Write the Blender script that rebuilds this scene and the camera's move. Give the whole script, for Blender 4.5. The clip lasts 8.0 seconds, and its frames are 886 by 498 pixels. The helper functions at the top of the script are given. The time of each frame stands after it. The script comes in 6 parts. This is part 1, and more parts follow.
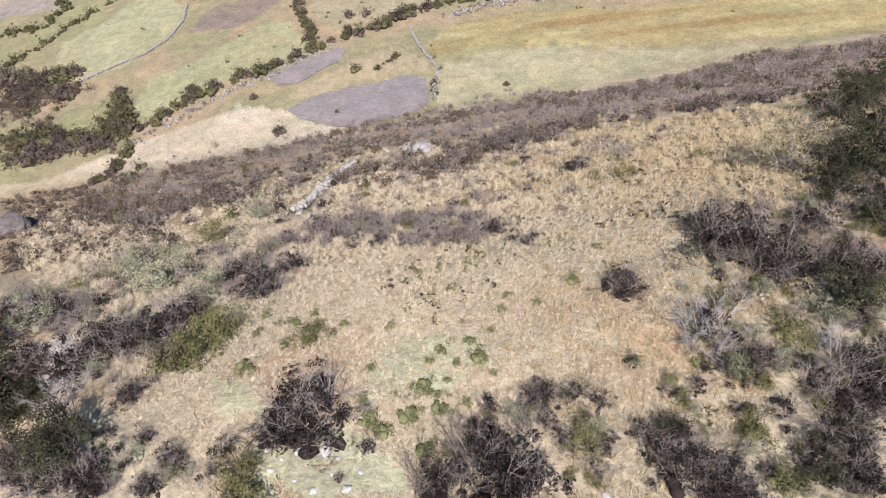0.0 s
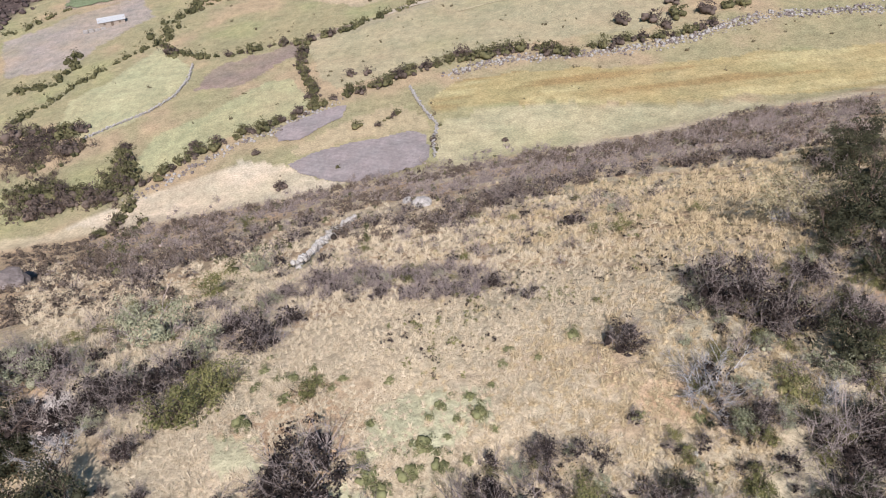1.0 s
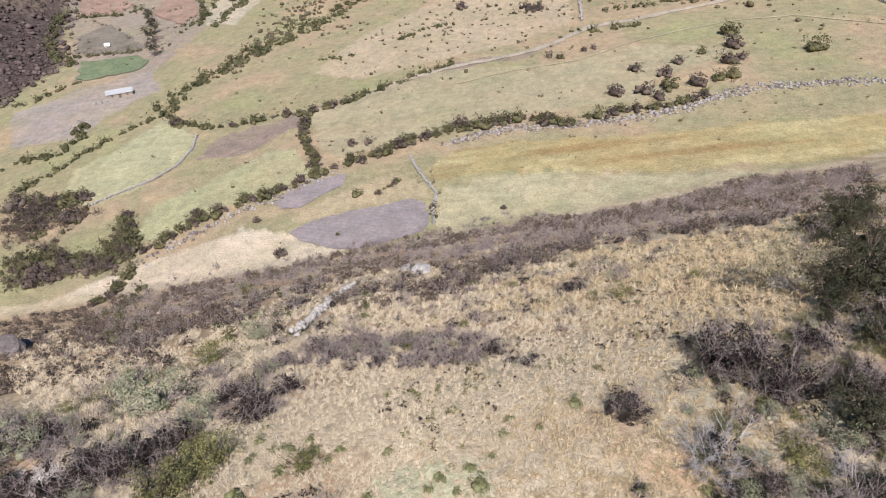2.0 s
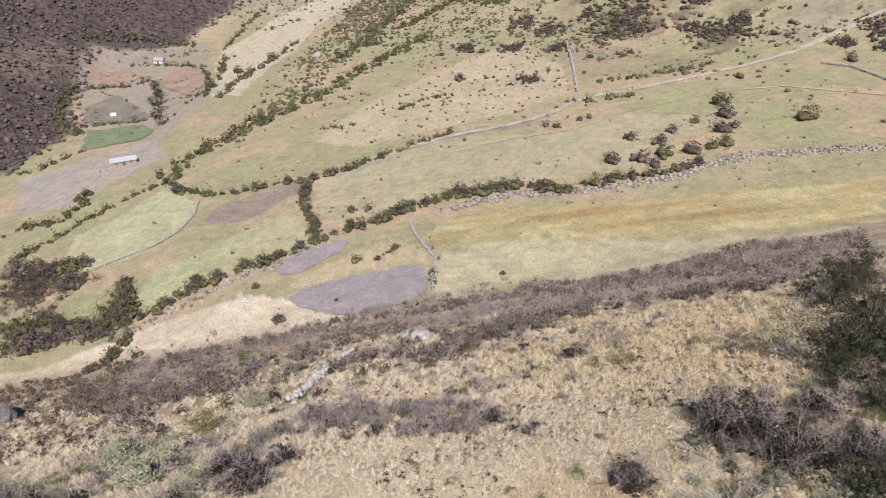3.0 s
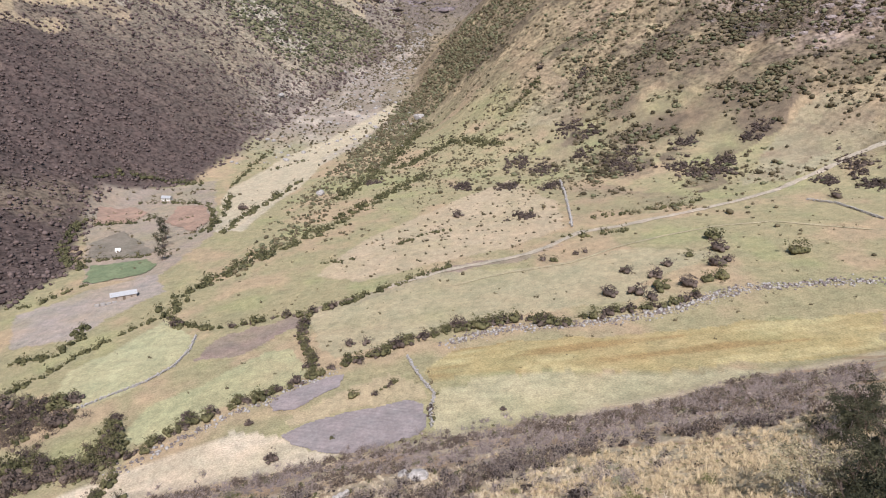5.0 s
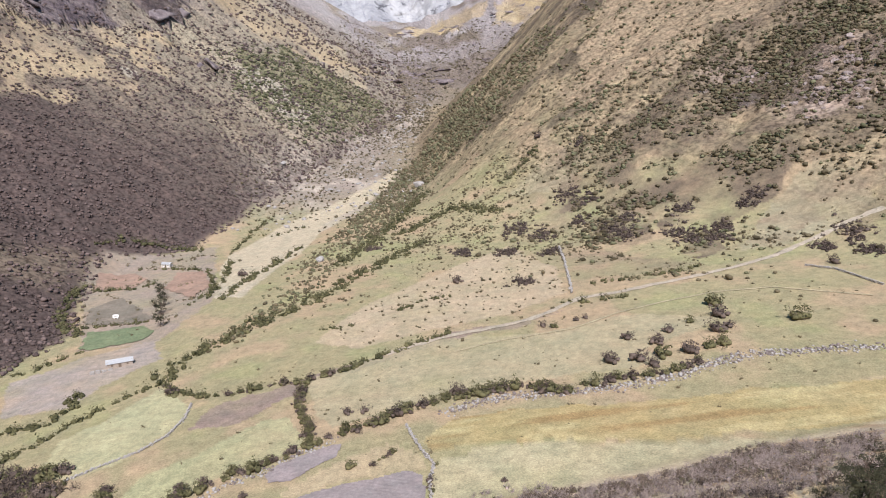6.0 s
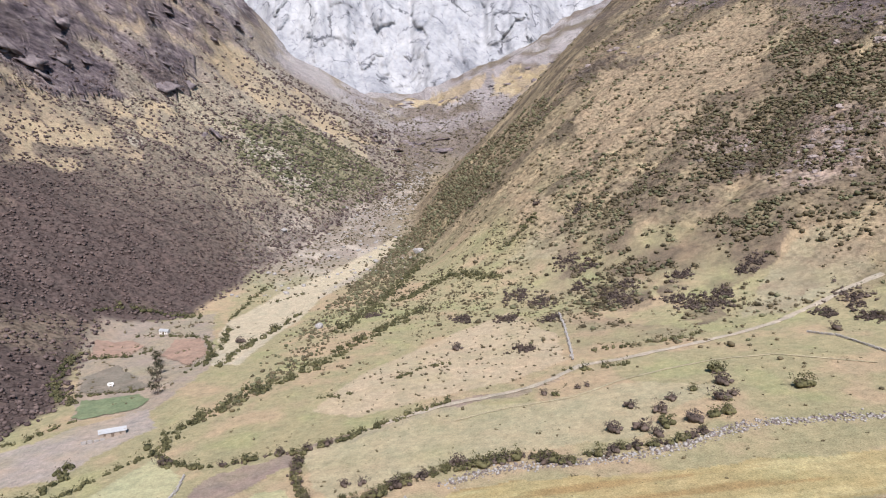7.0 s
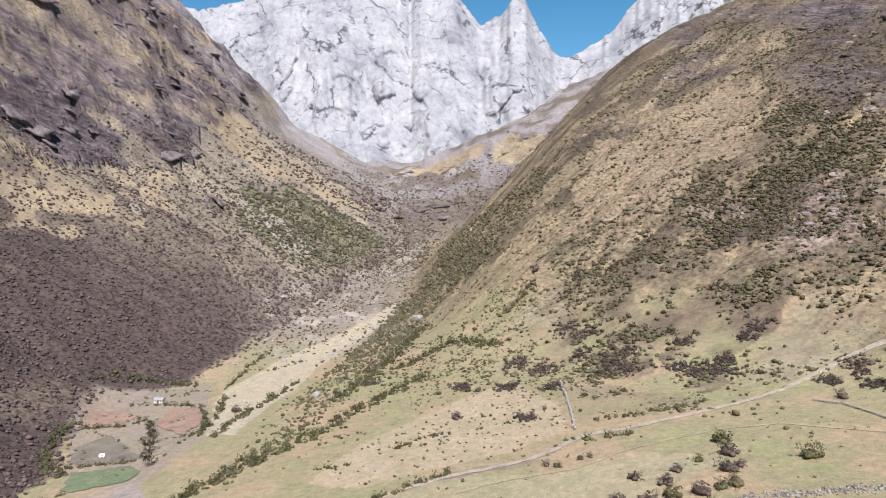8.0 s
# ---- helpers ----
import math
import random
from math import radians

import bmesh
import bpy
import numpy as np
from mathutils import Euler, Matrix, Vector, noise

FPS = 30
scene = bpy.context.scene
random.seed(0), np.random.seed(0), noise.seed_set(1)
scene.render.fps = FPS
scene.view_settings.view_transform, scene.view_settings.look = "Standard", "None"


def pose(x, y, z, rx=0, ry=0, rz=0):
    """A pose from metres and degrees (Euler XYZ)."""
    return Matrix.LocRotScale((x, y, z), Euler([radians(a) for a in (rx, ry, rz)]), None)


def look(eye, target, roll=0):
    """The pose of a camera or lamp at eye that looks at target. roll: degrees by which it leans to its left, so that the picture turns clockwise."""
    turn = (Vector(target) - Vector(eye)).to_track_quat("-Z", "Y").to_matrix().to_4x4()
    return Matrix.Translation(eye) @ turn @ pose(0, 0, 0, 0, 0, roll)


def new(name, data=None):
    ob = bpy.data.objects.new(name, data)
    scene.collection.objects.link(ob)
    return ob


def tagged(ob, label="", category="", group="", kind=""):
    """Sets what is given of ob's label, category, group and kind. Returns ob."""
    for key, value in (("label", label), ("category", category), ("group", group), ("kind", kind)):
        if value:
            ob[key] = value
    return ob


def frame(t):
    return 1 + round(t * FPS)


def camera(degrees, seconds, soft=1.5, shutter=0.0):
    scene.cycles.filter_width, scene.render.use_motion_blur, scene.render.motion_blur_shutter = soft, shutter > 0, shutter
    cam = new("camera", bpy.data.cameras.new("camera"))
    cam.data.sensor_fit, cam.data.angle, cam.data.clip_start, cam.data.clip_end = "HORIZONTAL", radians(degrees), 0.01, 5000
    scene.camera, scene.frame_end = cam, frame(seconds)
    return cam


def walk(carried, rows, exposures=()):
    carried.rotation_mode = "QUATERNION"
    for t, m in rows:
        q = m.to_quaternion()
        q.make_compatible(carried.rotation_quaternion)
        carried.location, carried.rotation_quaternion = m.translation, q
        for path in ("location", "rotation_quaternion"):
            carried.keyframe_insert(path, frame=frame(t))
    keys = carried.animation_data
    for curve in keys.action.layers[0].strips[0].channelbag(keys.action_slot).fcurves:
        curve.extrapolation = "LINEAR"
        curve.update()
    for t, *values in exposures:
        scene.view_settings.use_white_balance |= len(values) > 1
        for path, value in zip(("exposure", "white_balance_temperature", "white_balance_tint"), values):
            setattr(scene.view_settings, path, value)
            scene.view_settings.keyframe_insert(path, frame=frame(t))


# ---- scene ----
cam = camera(65.55, 8.0, soft=1.1)
EYE = 100.0
# seconds, pitch from straight down, lean, heading: the drone hovers and tilts its camera up
TILTS = [
    (0.0, 42.000, 0.000, 0.000), (0.5, 43.993, 0.010, -0.025), (1.0, 46.487, 0.012, -0.045), (1.5, 49.282, 0.014, -0.080),
    (3.0, 57.518, 0.020, -0.220), (3.5, 60.295, 0.026, -0.260), (4.0, 63.068, 0.038, -0.300), (4.5, 65.839, 0.055, -0.335),
    (6.0, 74.079, 0.118, -0.430), (6.5, 76.839, 0.124, -0.446), (7.0, 79.607, 0.130, -0.463), (7.5, 82.429, 0.133, -0.480),
    (8.0, 85.160, 0.138, -0.510),
]
walk(cam, [(t, pose(0, 0, EYE, a, b, c)) for t, a, b, c in TILTS], exposures=[(0.0, 0.41, 6400, 16), (1.5, 0.37, 6400, 16), (4.5, 0.33, 6400, 16), (6.5, 0.41, 6400, 16), (8.0, 0.41, 6400, 16)])

# ---- light ----
SUN = Vector((0.04, -0.59, 0.806)).normalized()
sun = new("sun", bpy.data.lights.new("sun", "SUN"))
sun.data.energy, sun.data.angle, sun.data.color = 5.0, radians(0.53), (1.0, 0.97, 0.93)
sun.matrix_world = look(SUN * 400, (0, 0, 0))
world = bpy.data.worlds.new("sky")
scene.world = world
world.use_nodes = True
wn = world.node_tree.nodes
sky = wn.new("ShaderNodeTexSky")
sky.sky_type, sky.sun_disc = "NISHITA", False
sky.sun_elevation, sky.sun_rotation = math.asin(SUN.z), math.atan2(SUN.x, SUN.y)
sky.altitude, sky.air_density, sky.dust_density, sky.ozone_density = 3000, 1.1, 0.0, 1.6
deep = wn.new("ShaderNodeHueSaturation")
deep.inputs["Hue"].default_value, deep.inputs["Saturation"].default_value, deep.inputs["Value"].default_value = 0.482, 1.3, 1.0
world.node_tree.links.new(sky.outputs[0], deep.inputs["Color"])
world.node_tree.links.new(deep.outputs[0], wn["Background"].inputs[0])
wn["Background"].inputs[1].default_value = 0.095

# ---- the plan, metres from the point under the camera ----
ZONES = {
    "ochre": [(-5.0, 156.5), (3.4, 167.0), (19.1, 167.4), (49.4, 164.4), (79.5, 164.5), (116.0, 159.3), (104.5, 140.0), (71.0, 142.9), (51.0, 143.5), (31.3, 148.0), (10.5, 153.1), (-2.0, 151.4)],
    "pale_meadow": [(-1.9, 144.4), (10.3, 150.2), (31.0, 146.2), (69.4, 138.9), (100.9, 134.6), (75.1, 99.0), (66.0, 131.0), (37.2, 117.6), (15.3, 127.1), (-1.4, 125.3)],
    "green_lower": [(-78.2, 138.3), (-78.8, 155.6), (-68.5, 161.8), (-50.8, 181.2), (-43.6, 179.5), (-35.1, 161.8), (-55.5, 149.7), (-70.0, 137.5)],
    "green_upper": [(-108.8, 163.5), (-112.6, 182.2), (-95.6, 217.3), (-79.6, 197.0), (-77.1, 184.5), (-85.7, 168.6), (-96.3, 159.5)],
    "stubble": [(-93.0, 112.7), (-73.8, 124.1), (-60.0, 132.7), (-47.9, 138.3), (-37.0, 132.7), (-22.2, 122.5), (-44.4, 113.2), (-68.6, 108.6), (-83.3, 99.7)],
    "dry_strip": [(-38.3, 138.7), (-26.0, 150.5), (-13.3, 156.9), (-4.9, 150.5), (-3.3, 143.4), (-19.3, 142.1), (-32.5, 137.6)],
    "brown_bank": [(-73.8, 179.8), (-69.1, 196.2), (-52.2, 203.4), (-27.1, 216.0), (4.6, 235.0), (32.1, 238.9), (47.8, 245.1), (33.7, 234.4), (4.5, 227.3), (-17.2, 215.5), (-33.3, 203.5), (-49.9, 192.8), (-60.3, 177.9)],
    "bare_slope": [(-47.5, 243.1), (-34, 280), (6, 327), (37, 359), (55, 302), (51, 264), (27, 249), (-3.8, 239.1), (-28.7, 231.0)],
    "pale_pasture": [(-45, 205), (0, 230), (40, 223), (72, 231), (96, 216), (64, 198), (70, 188), (42, 186), (0, 184), (-30, 170)],
    "upper_pasture": [(44, 439), (68, 463), (110, 460), (88, 432), (70, 423)],
    "right_pasture": [(132, 292), (165, 332), (193, 352), (207, 338), (199, 305), (173, 294), (151, 287)],
    "valley_pale": [(-113, 329), (-132, 409), (-102, 520), (-83, 570), (-43, 693), (-45, 638), (-84, 462), (-98, 323)],
    "farm_plots": [(-221, 428), (-155, 462), (-113, 329), (-118, 270), (-151, 267), (-200, 368)],
    "farm_yard": [(-164, 239), (-141, 261), (-121, 271), (-108, 245), (-121, 227), (-124.5, 209.4), (-147, 207)],
}
PLOTS = {
    "ploughed_field": [(-37.1, 133.4), (-31.8, 137.4), (-19.2, 140.8), (-8.2, 143.5), (-3.7, 140.8), (-2.9, 131.7), (-4.9, 127.0), (-17.3, 122.9), (-23.7, 123.9), (-33.7, 129.7)],
    "ploughed_strip": [(-43.3, 148.3), (-41.2, 152.5), (-29.0, 160.4), (-25.6, 160.4), (-26.5, 153.5), (-36.7, 144.7), (-41.0, 144.9)],
    "crop_field": [(-152, 271), (-161, 294), (-135, 295), (-125, 284), (-128, 272), (-146, 267)],
    "tilled_field": [(-169, 305), (-178, 332), (-169, 349), (-135, 305), (-143, 300)],
    "red_field": [(-196, 370), (-202, 392), (-184, 400), (-170, 385), (-170, 365), (-192, 365)],
    "red_yard": [(-152, 361), (-157, 396), (-140, 393), (-124, 356), (-127, 335)],
}
HEDGES = {
    "stream_lower": [(-14.3, 171.9), (-26.7, 166.7), (-33.8, 161.5), (-41.9, 155.7), (-51.2, 150.7), (-57.5, 146.7), (-62.2, 143.3), (-68.6, 137.2), (-71.9, 131.8), (-77.9, 134.7)],
    "stream_upper": [(-14.4, 172.7), (-6.4, 177.0), (1.9, 180.1), (12.0, 180.8), (20.5, 182.0), (29.9, 177.7), (35.9, 174.7)],
    "stream_right": [(41.2, 177.0), (52.8, 178.5), (61.0, 178.7), (69.7, 180.6), (77.7, 185.0)],
    "terrace_row": [(-94.4, 216.9), (-88.3, 208.2), (-81.5, 205.5), (-70.6, 201.2), (-61.6, 203.2), (-52.8, 206.2), (-44.8, 204.7), (-34.0, 209.0), (-23.2, 216.4), (-15.6, 222.1), (-3.7, 229.2), (4.6, 235.0)],
    "field_row": [(-43.8, 199.2), (-42.4, 186.9), (-37.3, 172.6), (-34.1, 163.2)],
    "terrace_edge": [(-96.2, 219.0), (-104.5, 214.2), (-110.5, 205.1), (-115.8, 195.9), (-119.5, 185.1), (-123.2, 178.8), (-127.6, 168.6)],
    "bank_row": [(-97.2, 221.6), (-98, 238), (-90, 256), (-82, 268), (-72, 283), (-57, 303), (-45, 330), (-35, 346), (-18, 379), (-9, 400)],
    "lower_left": [(-83.6, 147.1), (-76.3, 133.2), (-82.0, 127.5), (-97.1, 132.7), (-105.6, 132.8)],
    "gap_row": [(-72.7, 125.0), (-73.5, 119.1), (-73.8, 113.6), (-76.2, 108.5)],
    "road_row": [(50, 251), (61, 249), (73, 250)],
    "road_upper": [(64, 272), (76, 272), (90, 273), (109, 275)],
    "plot_row": [(-17.0, 147.1), (-14.3, 149.9), (-10.8, 153.1)],
    "wall_row": [(-0.9, 144.7), (-2.0, 137.8), (-1.8, 131.4)],
    "hill_row": [(46, 461), (62, 474), (71, 487)],
    "mid_rows": [(-55, 364), (-44, 405), (-30, 476), (-12, 565)],
    "slope_row": [(-28, 429), (-6, 447), (9, 459), (26, 433), (39, 417)],
    "valley_row": [(-108, 323), (-104, 358), (-94, 397), (-89, 428)],
    "farm_row": [(-220, 425), (-207, 450), (-185, 460), (-159, 452)],
    "farm_rows_a": [(-193, 363), (-180, 364), (-168, 364), (-161, 375)],
    "farm_rows_b": [(-167, 300), (-154, 302), (-134, 300)],
    "farm_rows_c": [(-187, 408), (-166, 406), (-138, 395), (-122, 355), (-116, 326)],
    "farm_rows_d": [(-200, 369), (-198, 349), (-186, 316), (-164, 289)],
    "left_rows": [(-173, 247), (-162, 247), (-156, 259), (-148, 267)],
    "left_rows_b": [(-140.4, 189.5), (-134.6, 195.5), (-125.5, 196.3), (-123.2, 206.8), (-127, 219)],
    "valley_hedge": [(-139, 491), (-120, 478), (-98, 500)],
    "valley_hedge_b": [(-130, 413), (-117, 355), (-124, 322)],
    "valley_hedge_c": [(-136, 435), (-138, 497), (-132, 530)],
    "small_row": [(-47, 257), (-36, 257), (-32, 258)],
    "small_row_b": [(-17, 269), (-7, 277), (5, 280)],
}
LONE_SHRUBS = [(98.3, 229.9, 8.3), (95.4, 218.4, 7.5), (88.6, 205.0, 7.1), (87.0, 194.0, 7.5), (69.2, 201.5, 6.1), (61.1, 190.0, 6.5), (67.5, 191.1, 6.5), (52.2, 191.6, 6.1), (62.1, 207.6, 5.0), (84.5, 215.4, 4.1), (76.2, 191.6, 6.6), (94.8, 207.2, 4.4), (116.5, 207.9, 7.9), (75.6, 209.8, 4.7), (63.0, 185.8, 5.3), (82.4, 193.6, 5.6), (-37.3, 124.8, 3.8), (-62.9, 145.2, 5.3), (-64.3, 143.0, 4.0), (-26.5, 178.4, 3.7), (-21.5, 178.7, 3.7), (-21.6, 147.5, 3.5), (14.6, 134.0, 1.9), (37.2, 230.2, 3.7), (40.8, 227.2, 3.7), (49.5, 231.1, 2.9), (52.7, 232.1, 2.9), (178.7, 286.6, 17.0), (163.4, 278.5, 10.9), (175.0, 265.9, 10.8)]
LONE_SHRUBS += [(-24.6, 130.1, 1.6), (-46.4, 140.4, 2.6), (-90.4, 208.8, 6.2), (45.8, 384.8, 19.7), (56.2, 367.0, 18.9), (35.7, 344.2, 11.8), (55.9, 334.4, 13.3), (78.5, 412.3, 17.6), (87.2, 396.8, 15.0), (78.5, 373.7, 9.7), (91.4, 356.0, 15.5), (95.1, 340.9, 15.0), (102.5, 360.1, 12.6), (127.2, 351.3, 13.8), (117.9, 328.9, 13.0), (123.7, 317.8, 14.4), (132.0, 315.8, 14.5), (138.1, 322.3, 11.8), (12.8, 357.4, 12.2), (8.4, 301.7, 6.3), (37.7, 287.0, 9.0), (-39.2, 394.8, 10.2), (-110.3, 369.8, 6.6), (156.6, 260.6, 6.2), (153.7, 337.3, 9.3), (161.2, 343.6, 9.5), (71.2, 492.3, 8.2), (94.7, 472.2, 9.6), (-116.3, 158.0, 9.3), (-111.6, 161.2, 9.2)]
LONE_SHRUBS += [(-105.3, 161.5, 8.4), (-101.6, 163.7, 5.5), (-122.1, 165.0, 7.7), (-109.1, 153.8, 9.0), (-100.4, 152.0, 7.0), (-98.2, 127.4, 6.3), (-94.9, 131.1, 6.4), (-92.4, 124.4, 6.2), (-96.4, 122.2, 6.2), (-81.2, 134.2, 4.7)]
ROADS = {
    "valley_road": [(199, 299), (181, 296), (162, 288), (143, 279), (119, 269), (94, 262), (73, 257), (55, 255), (43.6, 245.1), (33.5, 239.1), (19.0, 234.6), (5.0, 231.4), (-8.6, 226.3), (-19.6, 220.1)],
    "foot_path": [(148, 220), (137, 229), (123, 240), (102, 243), (82, 239), (64.2, 232.7), (46.4, 222.8), (23.5, 221.0), (4.6, 215.9)],
}
WALLS = {
    "field_wall": [(-8.9, 167.1), (-6.6, 158.5), (-3.9, 150.9), (-1.2, 144.8), (-2.3, 137.8), (-1.9, 130.2)],
    "hill_wall": [(62, 340), (60, 314), (57, 287), (54, 263)],
    "upper_wall": [(146, 261), (153, 253), (155, 242), (157, 229)],
    "terrace_wall": [(-99.1, 158.7), (-92.3, 164.7), (-84.5, 169.6), (-79.2, 177.9), (-77.6, 188.4), (-79.3, 199.0)],
}
SLOPE_WALL = [(-13.8, 46.0), (-13.7, 50.1), (-13.5, 56.0), (-13.2, 65.4), (-12.3, 73.0)]
STREAM = [(127.2, 178.2), (118.2, 181.3), (108.9, 181.9), (100.4, 184.4), (90.9, 185.0), (81.9, 183.0), (74.1, 179.3), (65.0, 176.1), (55.0, 174.4), (43.8, 174.4), (34.4, 175.1), (20.0, 176.8), (10.0, 174.9), (1.9, 171.8)]
STREAM_LOW = [(-28.0, 164.5), (-41.2, 152.5), (-51.8, 147.3), (-59.6, 139.6), (-65.9, 133.8), (-70.7, 129.1), (-75.6, 126.5)]
BIG_ROCKS = [(-3.0, 75.6, 2.9), (-5.4, 80.3, 1.7), (-56.9, 62.7, 5.3), (-56.9, 65.9, 2.7)]
FAR_ROCKS = [(-68.5, 381.3, 6.6), (-17.1, 607.6, 10.2), (-154.1, 680.5, 7.0), (-112.1, 840.0, 7.0), (-59.0, 1046.4, 10.4)]
DRY_SHRUBS = [(-5.8, 15.2, 5.9), (-7.5, 14.5, 3.2), (-3.3, 13.6, 1.5), (2.7, 11.6, 6.1), (1.6, 13.2, 3.8), (4.4, 15.5, 2.6), (6.9, 15.4, 1.8), (8.6, 17.2, 1.4), (9.5, 22.3, 3.3), (15.6, 25.1, 6.3), (17.1, 22.9, 5.8), (13.7, 16.6, 2.8), (10.3, 11.7, 4.5), (9.4, 13.4, 2.6), (20.8, 22.2, 4.6), (18.1, 14.9, 5.2), (16.2, 13.1, 4.1), (16.1, 10.9, 3.2), (11.5, 10.7, 3.0), (-18.6, 21.9, 5.0), (-19.7, 20.5, 5.0), (-16.4, 21.5, 4.8), (-24.3, 25.6, 4.9), (-27.5, 26.7, 4.4), (-15.1, 23.4, 4.5), (-10.9, 26.3, 4.3), (-13.8, 29.6, 4.0), (-9.8, 29.2, 3.4), (-24.5, 22.6, 4.0), (-15.5, 17.3, 2.5)]
DRY_SHRUBS += [(5.0, 28.0, 1.6), (4.2, 28.6, 1.3), (5.6, 28.9, 1.4), (-9.6, 13.6, 2.2), (-12.1, 13.4, 2.0), (-15.4, 12.5, 4.3), (-18.1, 12.7, 3.6), (-12.4, 12.1, 2.2), (-20.2, 14.6, 3.3), (3.4, 30.9, 2.6), (11.8, 45.8, 3.1), (20.3, 51.4, 2.3), (20.4, 26.3, 3.9), (-0.1, 11.8, 3.5), (-4.4, 12.2, 0.8)]
PALE_SHRUBS = [(12.4, 18.6, 3.7), (-19.5, 18.1, 3.1), (23.7, 35.4, 2.6), (17.3, 17.6, 1.8)]
GREEN_SHRUBS = [(-13.6, 19.6, 2.9), (-12.5, 20.8, 2.6), (-11.8, 21.7, 2.0), (-10.0, 18.5, 1.2), (-6.9, 20.4, 1.5), (-8.0, 21.7, 0.8), (-8.1, 20.2, 0.8), (1.8, 18.0, 1.0), (0.7, 17.8, 0.5), (-0.2, 18.7, 0.7), (-1.0, 16.4, 1.2), (0.2, 16.8, 0.4), (-1.6, 15.0, 1.2), (-2.6, 14.4, 1.0), (-3.4, 15.0, 1.2), (-0.2, 15.3, 1.0), (-0.7, 13.2, 1.1), (5.9, 13.4, 1.6), (1.1, 13.4, 0.8), (7.0, 23.3, 0.9), (11.5, 17.1, 0.7), (-8.4, 11.5, 2.3), (-8.6, 12.7, 1.6), (15.8, 18.3, 1.8), (12.8, 13.5, 1.6), (-19.7, 40.2, 3.1), (-32.6, 86.8, 3.0), (14.0, 40.2, 1.8), (20.8, 42.7, 1.3), (-9.9, 22.9, 0.7)]
GREEN_SHRUBS += [(-2.7, 20.7, 0.6), (-5.2, 21.2, 0.6), (3.1, 21.4, 0.6), (2.4, 20.0, 0.5), (-2.2, 16.2, 0.5), (13.1, 11.1, 1.5), (8.7, 17.3, 0.7), (-0.6, 18.0, 0.5), (1.3, 19.2, 0.6), (0.4, 19.4, 0.4), (-3.4, 18.0, 0.5), (3.5, 22.7, 0.6), (4.9, 21.7, 0.5), (-3.8, 16.1, 0.7), (-0.1, 16.0, 0.6), (1.2, 15.5, 0.6), (2.3, 17.1, 0.5), (-9.9, 21.4, 0.7), (-9.9, 24.2, 0.6), (-6.4, 21.5, 0.7), (-5.7, 20.6, 0.5), (-8.7, 21.9, 0.6), (-6.9, 22.3, 0.6)]
PALE_TREES = [(-19.4, 29.8, 4.6), (-14.7, 26.7, 3.0), (-24.9, 25.2, 3.3), (-24.5, 35.1, 3.4), (-17.9, 47.4, 3.4)]
# the trees round x -26 are added to give the gully's black shade
DARK_TREES = [(38.5, 53.6, 5.2), (27.2, 32.3, 5.5), (44.1, 59.7, 5.6), (23.8, 30.8, 3.2), (23.9, 26.0, 3.3), (31.3, 39.6, 5.0), (26.3, 34.2, 3.9), (19.3, 19.9, 3.4), (-17.2, 14.1, 4.0), (-26.6, 21.1, 5.7), (-25.2, 21.1, 3.2), (-24.1, 21.2, 2.4), (-26.0, 20.2, 3.7), (-27.1, 19.0, 5.7), (-28.1, 22.2, 4.9), (38.6, 59.0, 2.7)]
OCHRE_TREE = [(24.6, 35.9, 5.6)]
WHITE_STONES = [(-7.4, 12.7, 0.3), (-6.3, 13.5, 0.4), (-5.1, 13.5, 0.7), (-5.6, 14.3, 0.4), (-4.0, 11.7, 0.5), (-4.5, 13.2, 0.3), (-3.5, 12.5, 0.3), (-7.0, 13.2, 0.2), (-5.4, 11.7, 0.4), (-4.7, 12.4, 0.2), (-3.3, 13.3, 0.2), (-6.3, 12.2, 0.2), (10.8, 15.3, 0.4), (16.4, 15.8, 0.5), (6.5, 11.0, 0.4), (-7.8, 13.7, 0.2)]
THICKETS = {
    "left_band": [(-32.4, 30.6), (-29.7, 34.5), (-27.0, 40.1), (-16.6, 37.1), (-11.0, 34.1), (-11.3, 23.2), (-13.7, 18.0), (-15.6, 16.8), (-20.8, 20.7), (-26.5, 22.5)],
    "right_band": [(14.7, 29.6), (26.8, 30.6), (16.7, 10.5), (8.2, 11.0), (7.7, 14.0), (11.6, 17.7), (12.1, 23.3)],
    "right_edge": [(40.6, 61.6), (49.5, 65.1), (16.6, 10.3), (13.9, 10.5), (16.5, 16.8), (20.1, 22.3), (22.5, 31.8)],
    "lower_band": [(-1.5, 11.5), (-1.1, 13.3), (3.0, 15.9), (6.9, 16.8), (7.4, 12.9), (6.0, 11.1)],
    "lower_left": [(-26.5, 19.5), (-15.5, 15.3), (-12.4, 14.4), (-8.5, 13.1), (-7.9, 11.7), (-19.5, 12.2)],
    "mid_slope": [(-8.9, 55.2), (3.8, 53.6), (17.3, 62.7), (25.0, 58.4), (13.4, 37.9), (6.2, 32.1), (-3.6, 36.4), (-10.7, 40.2), (-13.8, 40.7)],
    "brow": [(-13.5, 36.3), (-9.2, 33.4), (-3.1, 30.3), (3.3, 28.6), (2.7, 35.1), (-3.9, 39.4), (-11.2, 42.5)],
}
